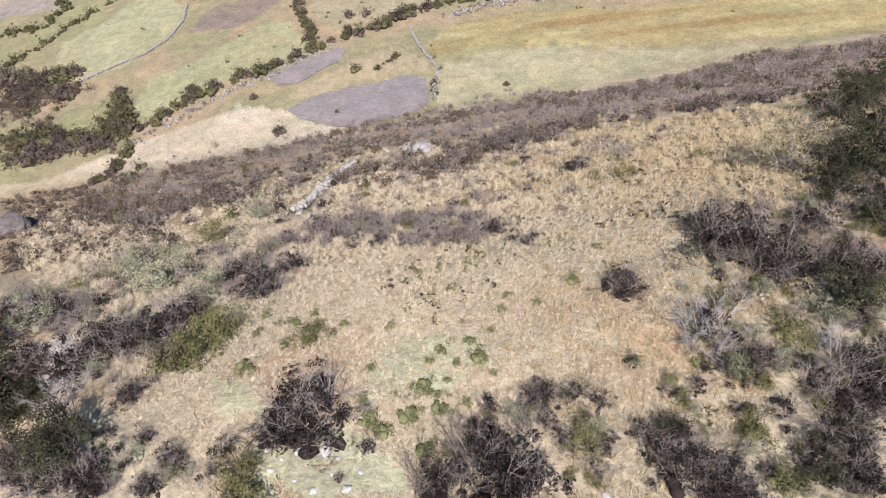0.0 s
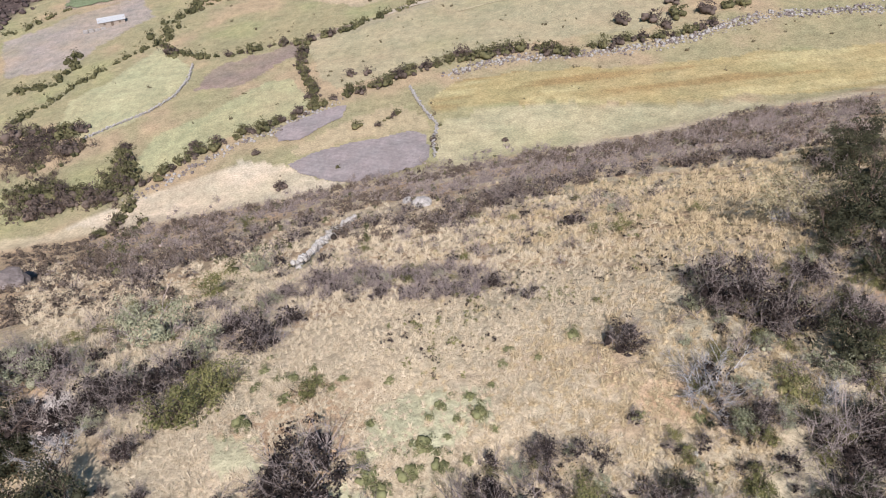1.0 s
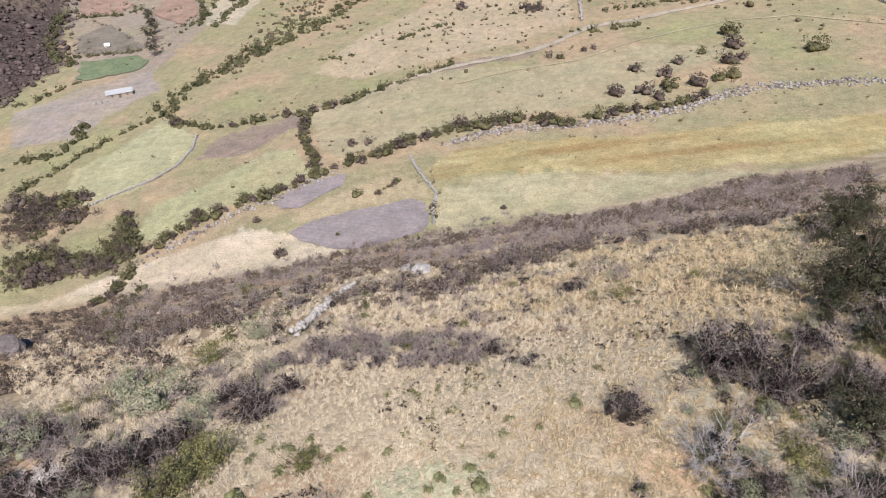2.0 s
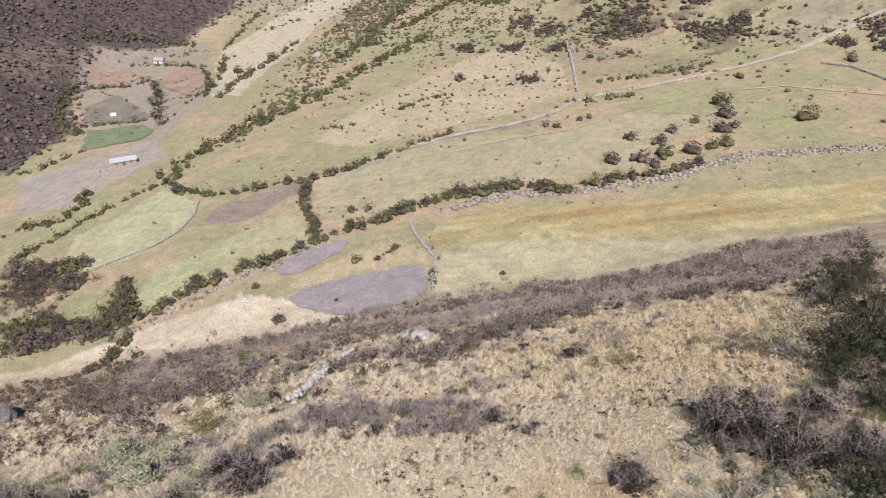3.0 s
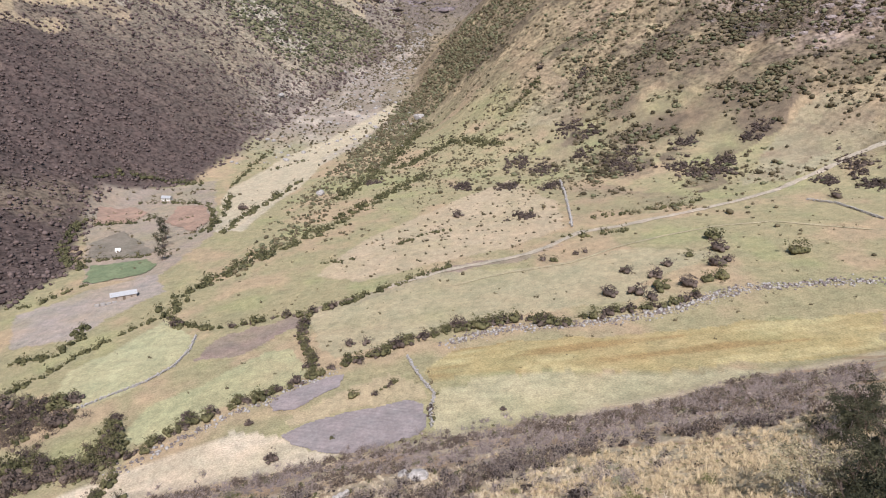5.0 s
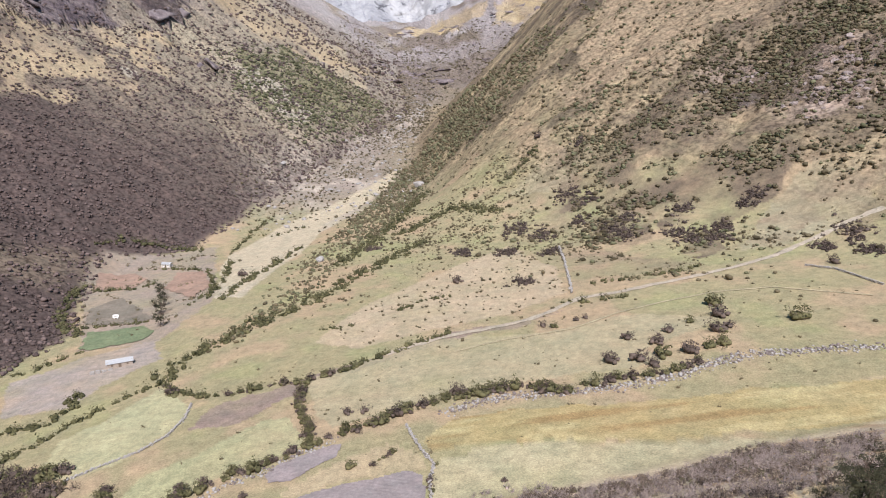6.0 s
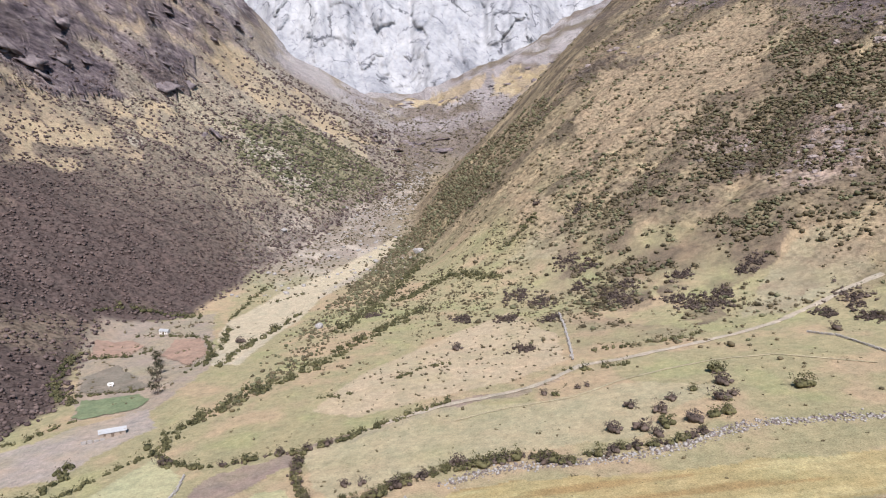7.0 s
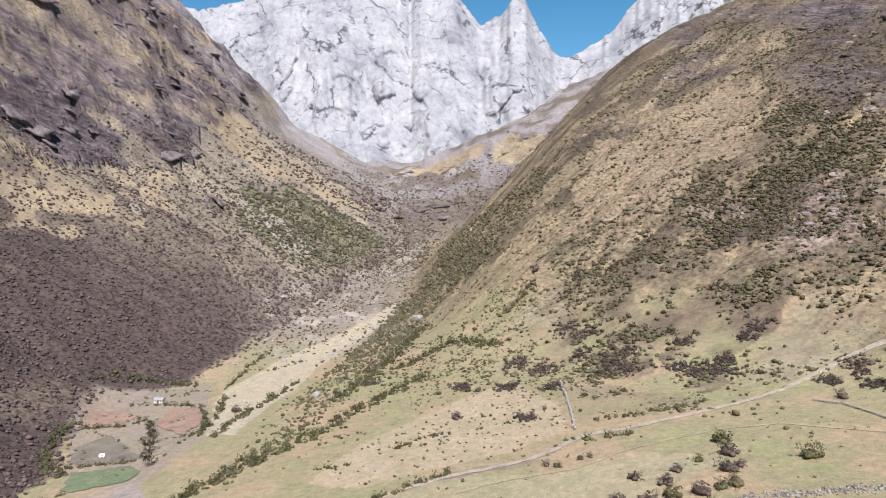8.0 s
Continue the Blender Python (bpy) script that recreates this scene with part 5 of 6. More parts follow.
# thickets close by: each shrub stands by itself
for key, count, lo, hi, green in (("left_band", 100, 1.0, 2.5, 0.5), ("right_band", 150, 0.6, 2.0, 0.4), ("right_edge", 120, 0.9, 2.8, 0.3), ("lower_band", 42, 0.6, 1.6, 0.3), ("lower_left", 64, 0.6, 1.7, 0.45), ("brow", 150, 0.9, 1.9, 0.06), ("mid_slope", 110, 0.6, 1.8, 0.2)):
    for k, (x, y) in enumerate(scatter(THICKETS[key], count, RNG)):
        w = RNG.uniform(lo, hi)
        u = RNG.uniform()
        # dark olive shrubs, whose leaf colour also stands for deep shade between bushes
        if key in ("right_band", "right_edge") and u > (0.86 if key == "right_band" else 0.7):
            plant("dark_shrub", DARK[k % 2], x, y, w * 0.9, 0.85, RNG.uniform(0, 6.3), "dense dark olive shrub, also standing for shade in the thicket", "shrub", "dark shrubs on the near slope")
        elif u < green * 0.6:
            plant("green_shrub", GREEN[k % 3], x, y, w * 0.8, 0.8, RNG.uniform(0, 6.3), "low rounded olive-green shrub among dry grass", "shrub", "green shrubs on the near slope")
        elif u < green:
            plant("sage_shrub", SAGE[k % 2], x, y, w * 0.8, 0.8, RNG.uniform(0, 6.3), "shrub with pale grey-green leaves in the thicket", "shrub", "sage shrubs on the near slope")
        else:
            if RNG.uniform() < (0.75 if key in ("left_band", "brow", "mid_slope") else 0.25):
                plant("twiggy_shrub", BROWN_DRY[k % 4], x, y, w, RNG.uniform(0.8, 1.15), RNG.uniform(0, 6.3), "leafless pinkish-grey upright twiggy shrub in a thicket", "shrub", "twiggy shrubs on the near slope")
            else:
                plant("dry_shrub", LIGHT_DRY[k % 5], x, y, w, RNG.uniform(0.8, 1.15), RNG.uniform(0, 6.3), "leafless purple-grey twiggy shrub in a thicket", "shrub", "dry shrubs on the near slope")

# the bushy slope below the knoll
# here too the dark inner leaves are coloured as shade
MID_DRY = [plant_meshes("hill_shrub", branching(RNG, 14, 3, 5, 0.9, 0.8, 0.011, 0.45, 0.15), join(heart(RNG, 3, 0.12, 0.8, 0.13, 0.0), leaf_cloud(RNG, 12, 90, 0.036, 0.6, 0.0, corners=3)), M_HILLTWIG, M_SHADE_LEAF) for _ in range(5)]
bush_xy = scatter(BUSH_SLOPE["dense"], 2200, RNG)
bush_xy = bush_xy[fbm(bush_xy[:, 0] / 11, bush_xy[:, 1] / 11, 4, 155) + 0.0035 * (bush_xy[:, 1] - 75) > RNG.uniform(-0.2, 0.08, len(bush_xy))]
bush_xy = bush_xy[line_distance(SLOPE_WALL, bush_xy[:, 0] + 0.8, bush_xy[:, 1] - 0.8) > 1.6]
bush_xy = bush_xy + RNG.normal(0, 1, bush_xy.shape) * RNG.choice([0.5, 5.0], (len(bush_xy), 1), p=[0.75, 0.25])
order = np.argsort(np.hypot(bush_xy[:, 0], bush_xy[:, 1]))
for k, (x, y) in enumerate(bush_xy[order[:290]]):
    plant("hill_shrub", MID_DRY[k % 5], x, y, RNG.uniform(1.3, 2.9), 0.9, RNG.uniform(0, 6.3), "leafless grey-brown shrub on the bushy slope", "shrub", "shrubs on the bushy slope")
TWIGGY = [join(branching(RNG, 7, 2, 4, 0.85, 0.85, 0.018, 0.45, 0.16), join(heart(RNG, 2, 0.12, 0.8, 0.12, 0.0), leaf_cloud(RNG, 9, 26, 0.045, 0.6, 0.0, corners=3))) for _ in range(4)]
LEAFY = [join(heart(RNG, 4, 0.18, 0.85, 0.14, 0.0), leaf_cloud(RNG, 9, 60, 0.06, 0.8, 0.4)) for _ in range(4)]
rest_xy = bush_xy[order[290:]]
stuff("slope_shrubs", TWIGGY, rest_xy, RNG.uniform(1.4, 3.0, len(rest_xy)), 0.9, M_HILLTWIG, "dense grey-brown leafless shrubs on the hillside", "shrubs", RNG)
some = scatter(BUSH_SLOPE["dense"], 2600, RNG)
some = some[(fbm(some[:, 0] / 12, some[:, 1] / 12, 3, 151) + 0.003 * (some[:, 1] - 85) > -0.02) & (line_distance(SLOPE_WALL, some[:, 0] + 0.8, some[:, 1] - 0.8) > 1.8)]
stuff("slope_dark_shrubs", LEAFY, some, RNG.uniform(0.8, 2.5, len(some)), 0.85, M_HILLBUSH, "dark brown shrubs on the hillside", "shrubs", RNG)
some = scatter(BUSH_SLOPE["dense"], 200, RNG)
stuff("slope_green_shrubs", LEAFY, some, RNG.uniform(0.8, 2.4, len(some)), 0.8, M_HEDGE, "scattered olive shrubs on the hillside", "shrubs", RNG)
some = scatter(BUSH_SLOPE["left_spots"], 560, RNG)
stuff("slope_low_shrubs", LEAFY, some, 0.5 + 1.9 * RNG.uniform(0, 1, len(some)) ** 1.6, 0.65, M_HILLBUSH, "low dark shrubs dotted over reddish soil", "shrubs", RNG)

# ---- tussock grass of the near slope ----
TUFTS = [tuft(RNG, 22, 0.8 + 0.1 * k) for k in range(4)]
HERBS = [leaf_cloud(RNG, 5, 26, 0.085, 0.5, 0.2, low=0.0, corners=3) for _ in range(4)]


def grass_field():
    n = 34000
    r = 8 + 108 * RNG.uniform(0, 1, n) ** 1.35
    a = np.radians(RNG.uniform(-43, 43, n))
    x, y = r * np.sin(a), r * np.cos(a)
    hillside, rest, up = landforms(x, y)
    sx, sy = x + 2.4 * fbm(x / 1.6, y / 1.6, 3, 95), y + 2.4 * fbm(x / 1.6, y / 1.6, 3, 96)
    green = np.maximum.reduce([inside(p, sx, sy) * k for p, k in zip(TRACTS["short_grass"], (1.0, 1.0, 0.55))])
    ok = (hillside > rest + 2) & (RNG.uniform(0, 1, n) > green * 0.95) & (fbm(x / 4, y / 4, 3, 121) > -0.24) & (RNG.uniform(0, 1, n) < np.clip(r / 20, 0.6, 1)) & (RNG.uniform(0, 1, n) < 1.5 - r / 76 - 0.3 * inside(BUSH_SLOPE["dense"], x, y)) & (line_distance(SLOPE_WALL, x, y) > 1.3)
    x, y = x[ok], y[ok]
    w = RNG.uniform(0.36, 0.95, len(x)) * np.clip(np.hypot(x, y) / 34, 0.8, 1.5)
    gold = fbm(x / 7, y / 7, 4, 123) + 0.02 * (x - 8) > RNG.uniform(-0.15, 0.25, len(x))
    xy = np.stack([x, y], 1)
    stuff("tussock_grass", TUFTS, xy[~gold], w[~gold], 0.85, M_STRAW, "dry straw-coloured tussock grass covering the slope", "grass", RNG)
    stuff("golden_grass", TUFTS, xy[gold], w[gold], 0.95, M_GOLD, "golden-brown tussock grass between the shrubs", "grass", RNG)
    n = 4600
    r = 14 + 58 * RNG.uniform(0, 1, n) ** 0.8
    a = np.radians(RNG.uniform(-40, 40, n))
    x, y = r * np.sin(a), r * np.cos(a)
    hillside, rest, up = landforms(x, y)
    ok = (hillside > rest + 2) & (fbm(x / 6, y / 6, 4, 127) + np.clip(0.006 * (x - 4) + 0.004 * (y - 30), -0.12, 0.2) > -0.02)
    xy = np.stack([x, y], 1)[ok]
    w = 0.3 + 0.8 * RNG.uniform(0, 1, len(xy)) ** 2
    third = RNG.uniform(0, 1, len(xy))
    stuff("low_herbs", HERBS, xy[third < 0.5], w[third < 0.5], 0.8, M_LEAF, "small olive herbs dotted through the dry grass", "herbs", RNG)
    # near-black herbs, their colour standing for shaded gaps in the grass
    stuff("withered_herbs", HERBS, xy[third >= 0.5], w[third >= 0.5], 0.8, M_SHADE_LEAF, "small withered herbs, near black for the shaded gaps between tussocks", "herbs", RNG)


grass_field()

# ---- hedges, lone shrubs and trees of the fields ----
FIELD_BUSH = [plant_meshes("field_shrub", branching(RNG, 6, 3, 2, 0.9, 0.55, 0.02), join(heart(RNG, 8, 0.19, 0.95, 0.16, 0.08), leaf_cloud(RNG, 14, 190, 0.045, 0.85, 0.5)), M_BARK, M_HEDGE) for _ in range(5)]
FIELD_BROWN = [plant_meshes("field_shrub", branching(RNG, 6, 3, 2, 0.9, 0.55, 0.02), join(heart(RNG, 8, 0.19, 0.9, 0.16, 0.08), leaf_cloud(RNG, 14, 190, 0.045, 0.8, 0.5)), M_BARK, M_THICKET) for _ in range(3)]
DENSE = {"stream_lower": (1.2, 1.6, 3.6, 2.0), "stream_upper": (0.9, 2.0, 4.2, 2.2), "stream_right": (1.6, 2.0, 3.6, 2.0), "terrace_row": (1.3, 1.6, 3.4, 1.6), "field_row": (1.0, 1.6, 3.2, 1.2),
         "terrace_edge": (1.2, 1.6, 3.4, 1.4), "bank_row": (0.65, 1.2, 3.8, 6.5), "lower_left": (0.7, 2.2, 4.6, 3.0), "gap_row": (0.8, 1.4, 3.0, 1.2), "road_row": (1.3, 1.8, 3.4, 1.5), "road_upper": (2.2, 1.6, 3.0, 2.2),
         "plot_row": (1.0, 1.0, 2.0, 0.8), "wall_row": (2.2, 0.9, 1.8, 0.6), "hill_row": (1.0, 2.0, 4.4, 4.0), "mid_rows": (0.7, 1.6, 4.2, 7.0), "slope_row": (0.7, 1.6, 4.4, 5.0), "valley_row": (2.0, 2.2, 4.4, 3.0),
         "farm_row": (1.4, 2.4, 5.2, 3.0), "farm_rows_a": (1.6, 1.6, 3.6, 1.6), "farm_rows_b": (1.6, 1.6, 3.6, 1.6), "farm_rows_c": (1.8, 1.6, 3.4, 1.6), "farm_rows_d": (1.5, 2.0, 4.6, 3.0), "left_rows": (1.6, 1.5, 3.4, 1.4), "left_rows_b": (1.4, 1.8, 4.0, 2.0), "valley_hedge": (2.0, 1.5, 3.4, 2.0), "valley_hedge_b": (2.0, 1.5, 3.6, 2.5), "valley_hedge_c": (2.2, 1.5, 3.6, 2.5), "small_row": (1.5, 1.4, 2.6, 1.2), "small_row_b": (1.2, 1.6, 3.0, 2.0)}
hedge_xy, hedge_w = [], []
for key, (gap, lo, hi, wide) in DENSE.items():
    p = resample(HEDGES[key], gap)
    p = p + RNG.normal(0, wide * 0.45, p.shape)
    keep = RNG.uniform(0, 1, len(p)) < 0.85
    hedge_xy.append(p[keep])
    hedge_w.append(RNG.uniform(lo, hi * 1.3, keep.sum()))
hedge_xy, hedge_w = np.concatenate(hedge_xy), np.concatenate(hedge_w)
order = np.argsort(np.hypot(hedge_xy[:, 0], hedge_xy[:, 1]))
for k in order[:280]:
    plant("field_shrub", FIELD_BUSH[k % 5] if k % 5 < 3 else FIELD_BROWN[k % 3], *hedge_xy[k], hedge_w[k], RNG.uniform(0.7, 1.2), RNG.uniform(0, 6.3), "dark olive shrub in a field-edge hedgerow", "shrub", "hedgerow shrubs")
CLUMP = [join(heart(RNG, 3, 0.22, 0.85, 0.14, 0.0), leaf_cloud(RNG, 8, 26, 0.08, 0.85, 0.5, corners=3)) for _ in range(5)]
far_k = order[280:]
stuff("hedgerow_shrubs", CLUMP, hedge_xy[far_k], hedge_w[far_k], 0.95, M_HEDGE, "rows of dark olive shrubs along the far field edges", "hedge", RNG)
for k, (x, y, w) in enumerate(LONE_SHRUBS):
    if w < 9:
        plant("field_shrub", FIELD_BROWN[k % 3] if k % 3 else FIELD_BUSH[k % 5], x, y, w, 0.85, RNG.uniform(0, 6.3), "round brown-olive shrub standing in open pasture", "shrub", "lone shrubs in the pasture")
patch_xy, patch_w = [], []
for x, y, w in LONE_SHRUBS:
    if w >= 9:
        m = int(w * 3.2)
        patch_xy.append(np.stack([x + RNG.normal(0, w * 0.22, m), y + RNG.normal(0, w * 0.3, m)], 1))
        patch_w.append(RNG.uniform(1.8, 4.2, m))
stuff("hillside_thickets", CLUMP, np.concatenate(patch_xy), np.concatenate(patch_w), 0.85, M_THICKET, "dark purple-brown thickets of shrubs on the slope", "shrubs", RNG)

# brown thickets by the lower stream
thick_xy = np.concatenate([scatter(p, n, RNG) for p, n in zip(TRACTS["left_thicket"], (150, 150, 24))])
thick_xy = thick_xy + RNG.normal(0, 1.5, thick_xy.shape)
half = RNG.uniform(0, 1, len(thick_xy)) < 0.65
stuff("stream_thicket", TWIGGY, thick_xy[half], RNG.uniform(2.0, 4.6, half.sum()), 0.9, M_HILLBUSH, "brown leafless thicket beside the lower stream", "shrubs", RNG)
stuff("stream_bushes", CLUMP, thick_xy[~half], RNG.uniform(1.5, 3.6, (~half).sum()), 0.9, M_HEDGE, "olive bushes in the thicket by the stream", "shrubs", RNG)

# small shrubs dotted over the pastures
dots = np.concatenate([scatter([(-110, 150), (130, 150), (150, 240), (20, 240), (-100, 215)], 420, RNG), scatter([(-90, 225), (50, 270), (180, 300), (120, 330), (-20, 380), (-90, 300)], 420, RNG)])
dots = dots[fbm(dots[:, 0] / 18, dots[:, 1] / 18, 3, 141) > -0.05]
stuff("pasture_shrubs", CLUMP, dots, 0.4 + 1.5 * RNG.uniform(0, 1, len(dots)) ** 3, 0.8, M_FARBUSH, "tiny shrubs dotted over the pasture", "shrubs", RNG)

# ---- scrub of the far slopes ----
FAR = [join(heart(RNG, 1, 0.34, 0.8, 0.03, 0.0), leaf_cloud(RNG, 4, 8, 0.15, 0.7, 0.5, corners=3)) for _ in range(6)]
for key, count, lo, hi, mat, label in (("spur_strip", 700, 1.4, 4.0, M_FARBUSH, "scattered olive-brown scrub on the spur"), ("right_dark", 11500, 1.4, 5.4, M_FARBUSH, "patchy dark scrub on the mountainside"),
                                       ("right_dark", 4600, 1.4, 5.0, M_GREENSCRUB, "patchy grey-green scrub on the mountainside"),
                                       ("right_upper", 6000, 1.6, 5.4, M_FARBUSH, "sparse scrub high on the mountainside"), ("right_upper", 3600, 1.6, 5.4, M_GREENSCRUB, "sparse grey-green scrub high on the mountainside"),
                                       ("right_low", 4200, 0.8, 2.8, M_FARBUSH, "scattered small shrubs on the lower slope"),
                                       ("spur_rows", 1500, 1.0, 3.4, M_FARBUSH, "shrubs in slanting rows on the spur pasture"), ("fan", 130, 1.0, 2.4, M_FARBUSH, "a few small shrubs on the bare slope")):
    p = scatter(SCRUB[key], count, RNG)
    if key != "fan":
        p = p + RNG.normal(0, 1, p.shape) * RNG.choice([3.0, 34.0], (len(p), 1), p=[0.55, 0.45])
        clump = fbm(p[:, 0] / 34, p[:, 1] / 34, 3, 131) + 0.9 * fbm(p[:, 0] / 9, p[:, 1] / 9, 3, 133)
        p = p[clump * 2.0 + {"spur_strip": 0.75, "right_dark": 0.46, "right_upper": 0.36, "right_low": 0.26, "spur_rows": 0.4}[key] > RNG.uniform(0, 1, len(p))]
        p = p[RNG.uniform(0, 1, len(p)) > 0.5 * np.maximum(tract("tan_sweep", p[:, 0], p[:, 1], 50, 371), tract("pink_rock", p[:, 0], p[:, 1], 30, 381))]
    w = lo + (hi - lo) * RNG.uniform(0, 1, len(p)) ** 1.5
    stuff("slope_scrub", FAR, p, w, 0.75, mat, label, "scrub", RNG)

# the belt of scrub down the spur's edge, in slanting rows
belt = np.concatenate([scatter(p, n, RNG) for p, n in zip(TRACTS["spur_belt"], (4200, 1700))])
rows = fbm((0.93 * belt[:, 0] - 0.35 * belt[:, 1]) / 10, belt[:, 1] / 90, 4, 137)
belt = belt[rows * 2.0 + 0.85 > RNG.uniform(0, 1, len(belt))]
belt = belt + RNG.normal(0, 1, belt.shape) * RNG.choice([0.8, 6.0], (len(belt), 1), p=[0.85, 0.15])
half = RNG.uniform(0, 1, len(belt)) < 0.6
for pick, mat, label in ((half, M_FARBUSH, "dense brown scrub along the edge of the spur"), (~half, M_GREENSCRUB, "dense grey-green scrub along the edge of the spur")):
    stuff("spur_scrub", FAR, belt[pick], RNG.uniform(1.8, 4.4, pick.sum()) * np.clip(belt[pick, 1] / 520, 0.75, 1.5), 0.85, mat, label, "scrub", RNG)


def mountain_scrub():
    n = 44000
    y = RNG.uniform(190, 1500, n)
    up = RNG.uniform(-4, 420, n)
    x = scrub_edge(y) - up / 0.978
    ok = (np.degrees(np.arctan2(x, y)) > -40) & (RNG.uniform(0, 1, n) < np.clip(1.25 - y / 900, 0.12, 1)) & (RNG.uniform(0, 1, n) < 1 - 0.85 * step(220, 370, up + 120 * fbm(x / 150, y / 150, 4, 83)))
    x, y = x[ok], y[ok]
    w = RNG.uniform(2.4, 5.2, len(x)) * np.clip(y / 700, 0.85, 1.7)
    stuff("mountain_scrub", FAR, np.stack([x, y], 1), w, 0.8, M_PURPLEBUSH, "purple-brown scrub covering the steep mountainside", "scrub", RNG)
    n = 2500
    y = RNG.uniform(900, 1800, n)
    x = valley_foot(y) + RNG.uniform(-120, 260, n)
    stuff("valley_head_scrub", FAR, np.stack([x, y], 1), RNG.uniform(3, 7, n), 0.7, M_FARBUSH, "dark scrub on the valley head", "scrub", RNG)


mountain_scrub()


def side_scrub():
    p = scatter(TRACTS["olive_side"][0], 1500, RNG)
    stuff("side_scrub", FAR, p + RNG.normal(0, 14, p.shape), RNG.uniform(3.5, 8.5, len(p)), 0.75, M_GREENSCRUB, "grey-green scrub on the shaded mountainside", "scrub", RNG)
    # crags: tilted slabs and ribs of dark rock that break out of the left side
    slabs = []
    for _ in range(8):
        v, f = mesh_arrays(boulder_mesh("slab", RNG, M_CRAG, 3, 1.1))
        v = v * np.array([1.3, 1.7, 0.6])
        t = radians(RNG.uniform(25, 45))
        slabs.append((np.stack([v[:, 0] * math.cos(t) + v[:, 2] * math.sin(t), v[:, 1], -v[:, 0] * math.sin(t) + v[:, 2] * math.cos(t)], 1), f))
    rock = np.concatenate([scatter(TRACTS["crag_rock"][0], 330, RNG), scatter(TRACTS["gold_grass"][3], 60, RNG), scatter(TRACTS["gold_grass"][4], 20, RNG), scatter(TRACTS["corner_crag"][0], 36, RNG)])
    rock = rock + RNG.normal(0, 12, rock.shape)
    x, y = rock.T
    z = ground_height(x, y)
    rib = fbm((0.8 * x - 0.6 * (z - EYE)) / 60 + y / 260, (0.6 * x + 0.8 * (z - EYE)) / 13 + y / 130, 5, 187)
    keep = rib > 0.0
    size = 5 + 17 * RNG.uniform(0, 1, keep.sum()) ** 1.6
    v, f = put_copies(slabs, np.stack([x[keep], y[keep], z[keep] - 0.22 * size], 1), RNG.uniform(-0.6, 0.6, keep.sum()), np.stack([size, size * RNG.uniform(0.6, 1.1, keep.sum())], 1))
    n = 420
    y = RNG.uniform(1250, 1950, n)
    x = RNG.uniform(-160, 420, n)
    keep = fbm(x / 90, y / 90, 4, 189) > 0.0
    stuff("head_rocks", slabs, np.stack([x, y], 1)[keep], 4 + 15 * RNG.uniform(0, 1, keep.sum()) ** 2, 0.8, M_CRAG, "grey rock slabs on the valley head", "rocks", RNG, sink=0.15)
    tagged(new("crag_rocks", mesh_from("crag_rocks", v, f, M_CRAG)), "dark purple-brown crags breaking out of the mountainside", "rocks", kind="stuff")

def valley_floor():
    """Scrub, rocks and rows along the upper valley floor and among the farm plots."""
    n = 1500
    y = RNG.uniform(560, 1250, n)
    x = valley_foot(y) + RNG.uniform(-6, 1, n) + RNG.uniform(0, 1, n) * (spur_base(y) - valley_foot(y) + 8)
    keep = fbm(x / 30, y / 30, 4, 161) > 0.06 - step(600, 900, y) * 0.1
    stuff("valley_scrub", FAR, np.stack([x, y], 1)[keep], RNG.uniform(1.5, 4.2, keep.sum()), 0.75, M_FARBUSH, "brown scrub along the stony valley floor", "scrub", RNG)
    p = scatter(TRACTS["stony_valley"][0], 1500, RNG)
    stuff("valley_scrub", FAR, p + RNG.normal(0, 8, p.shape), RNG.uniform(1.2, 4.0, len(p)), 0.75, M_FARBUSH, "low scrub among the stones of the valley", "scrub", RNG)
    n = 900
    y = RNG.uniform(500, 1250, n)
    x = valley_foot(y) + RNG.uniform(0, 1, n) * (spur_base(y) - valley_foot(y))
    stuff("valley_rocks", COBBLE, np.stack([x, y], 1), 0.8 + 4.5 * RNG.uniform(0, 1, n) ** 4, 0.8, M_STONE, "pale rocks strewn over the valley floor", "rocks", RNG, sink=-0.1)
    p = scatter([(-205, 300), (-125, 270), (-120, 350), (-130, 420), (-170, 460), (-215, 425)], 260, RNG)
    p = p[fbm(p[:, 0] / 16, p[:, 1] / 16, 3, 163) > 0.02]
    stuff("farm_shrubs", CLUMP, p, RNG.uniform(1.0, 3.4, len(p)), 0.85, M_FARBUSH, "scattered shrubs among the farm plots", "shrubs", RNG)


# ---- rocks, stream and stone walls ----
ROCKS = [boulder_mesh("boulder", RNG, M_STONE, 3) for _ in range(4)]
BROWN_ROCKS = [boulder_mesh("boulder", RNG, M_BOULDER, 3) for _ in range(2)]
for k, (x, y, w) in enumerate(BIG_ROCKS + FAR_ROCKS):
    ob = new("boulder", ROCKS[k % 4] if k < 2 or k > 3 else BROWN_ROCKS[k % 2])
    ob.matrix_basis = Matrix.Translation((x, y, height(x, y) + 0.15 * w)) @ pose(0, 0, 0, 0, 0, 70 * k) @ Matrix.Diagonal((w, w * 0.8, w * 0.9, 1))
    tagged(ob, "large grey weathered boulder on the slope", "boulder", "boulders")
PEBBLES = [boulder_mesh("stone", RNG, M_PALE_STONE, 2) for _ in range(4)]
WALL_STONES = [boulder_mesh("stone", RNG, M_WALL, 2) for _ in range(4)]
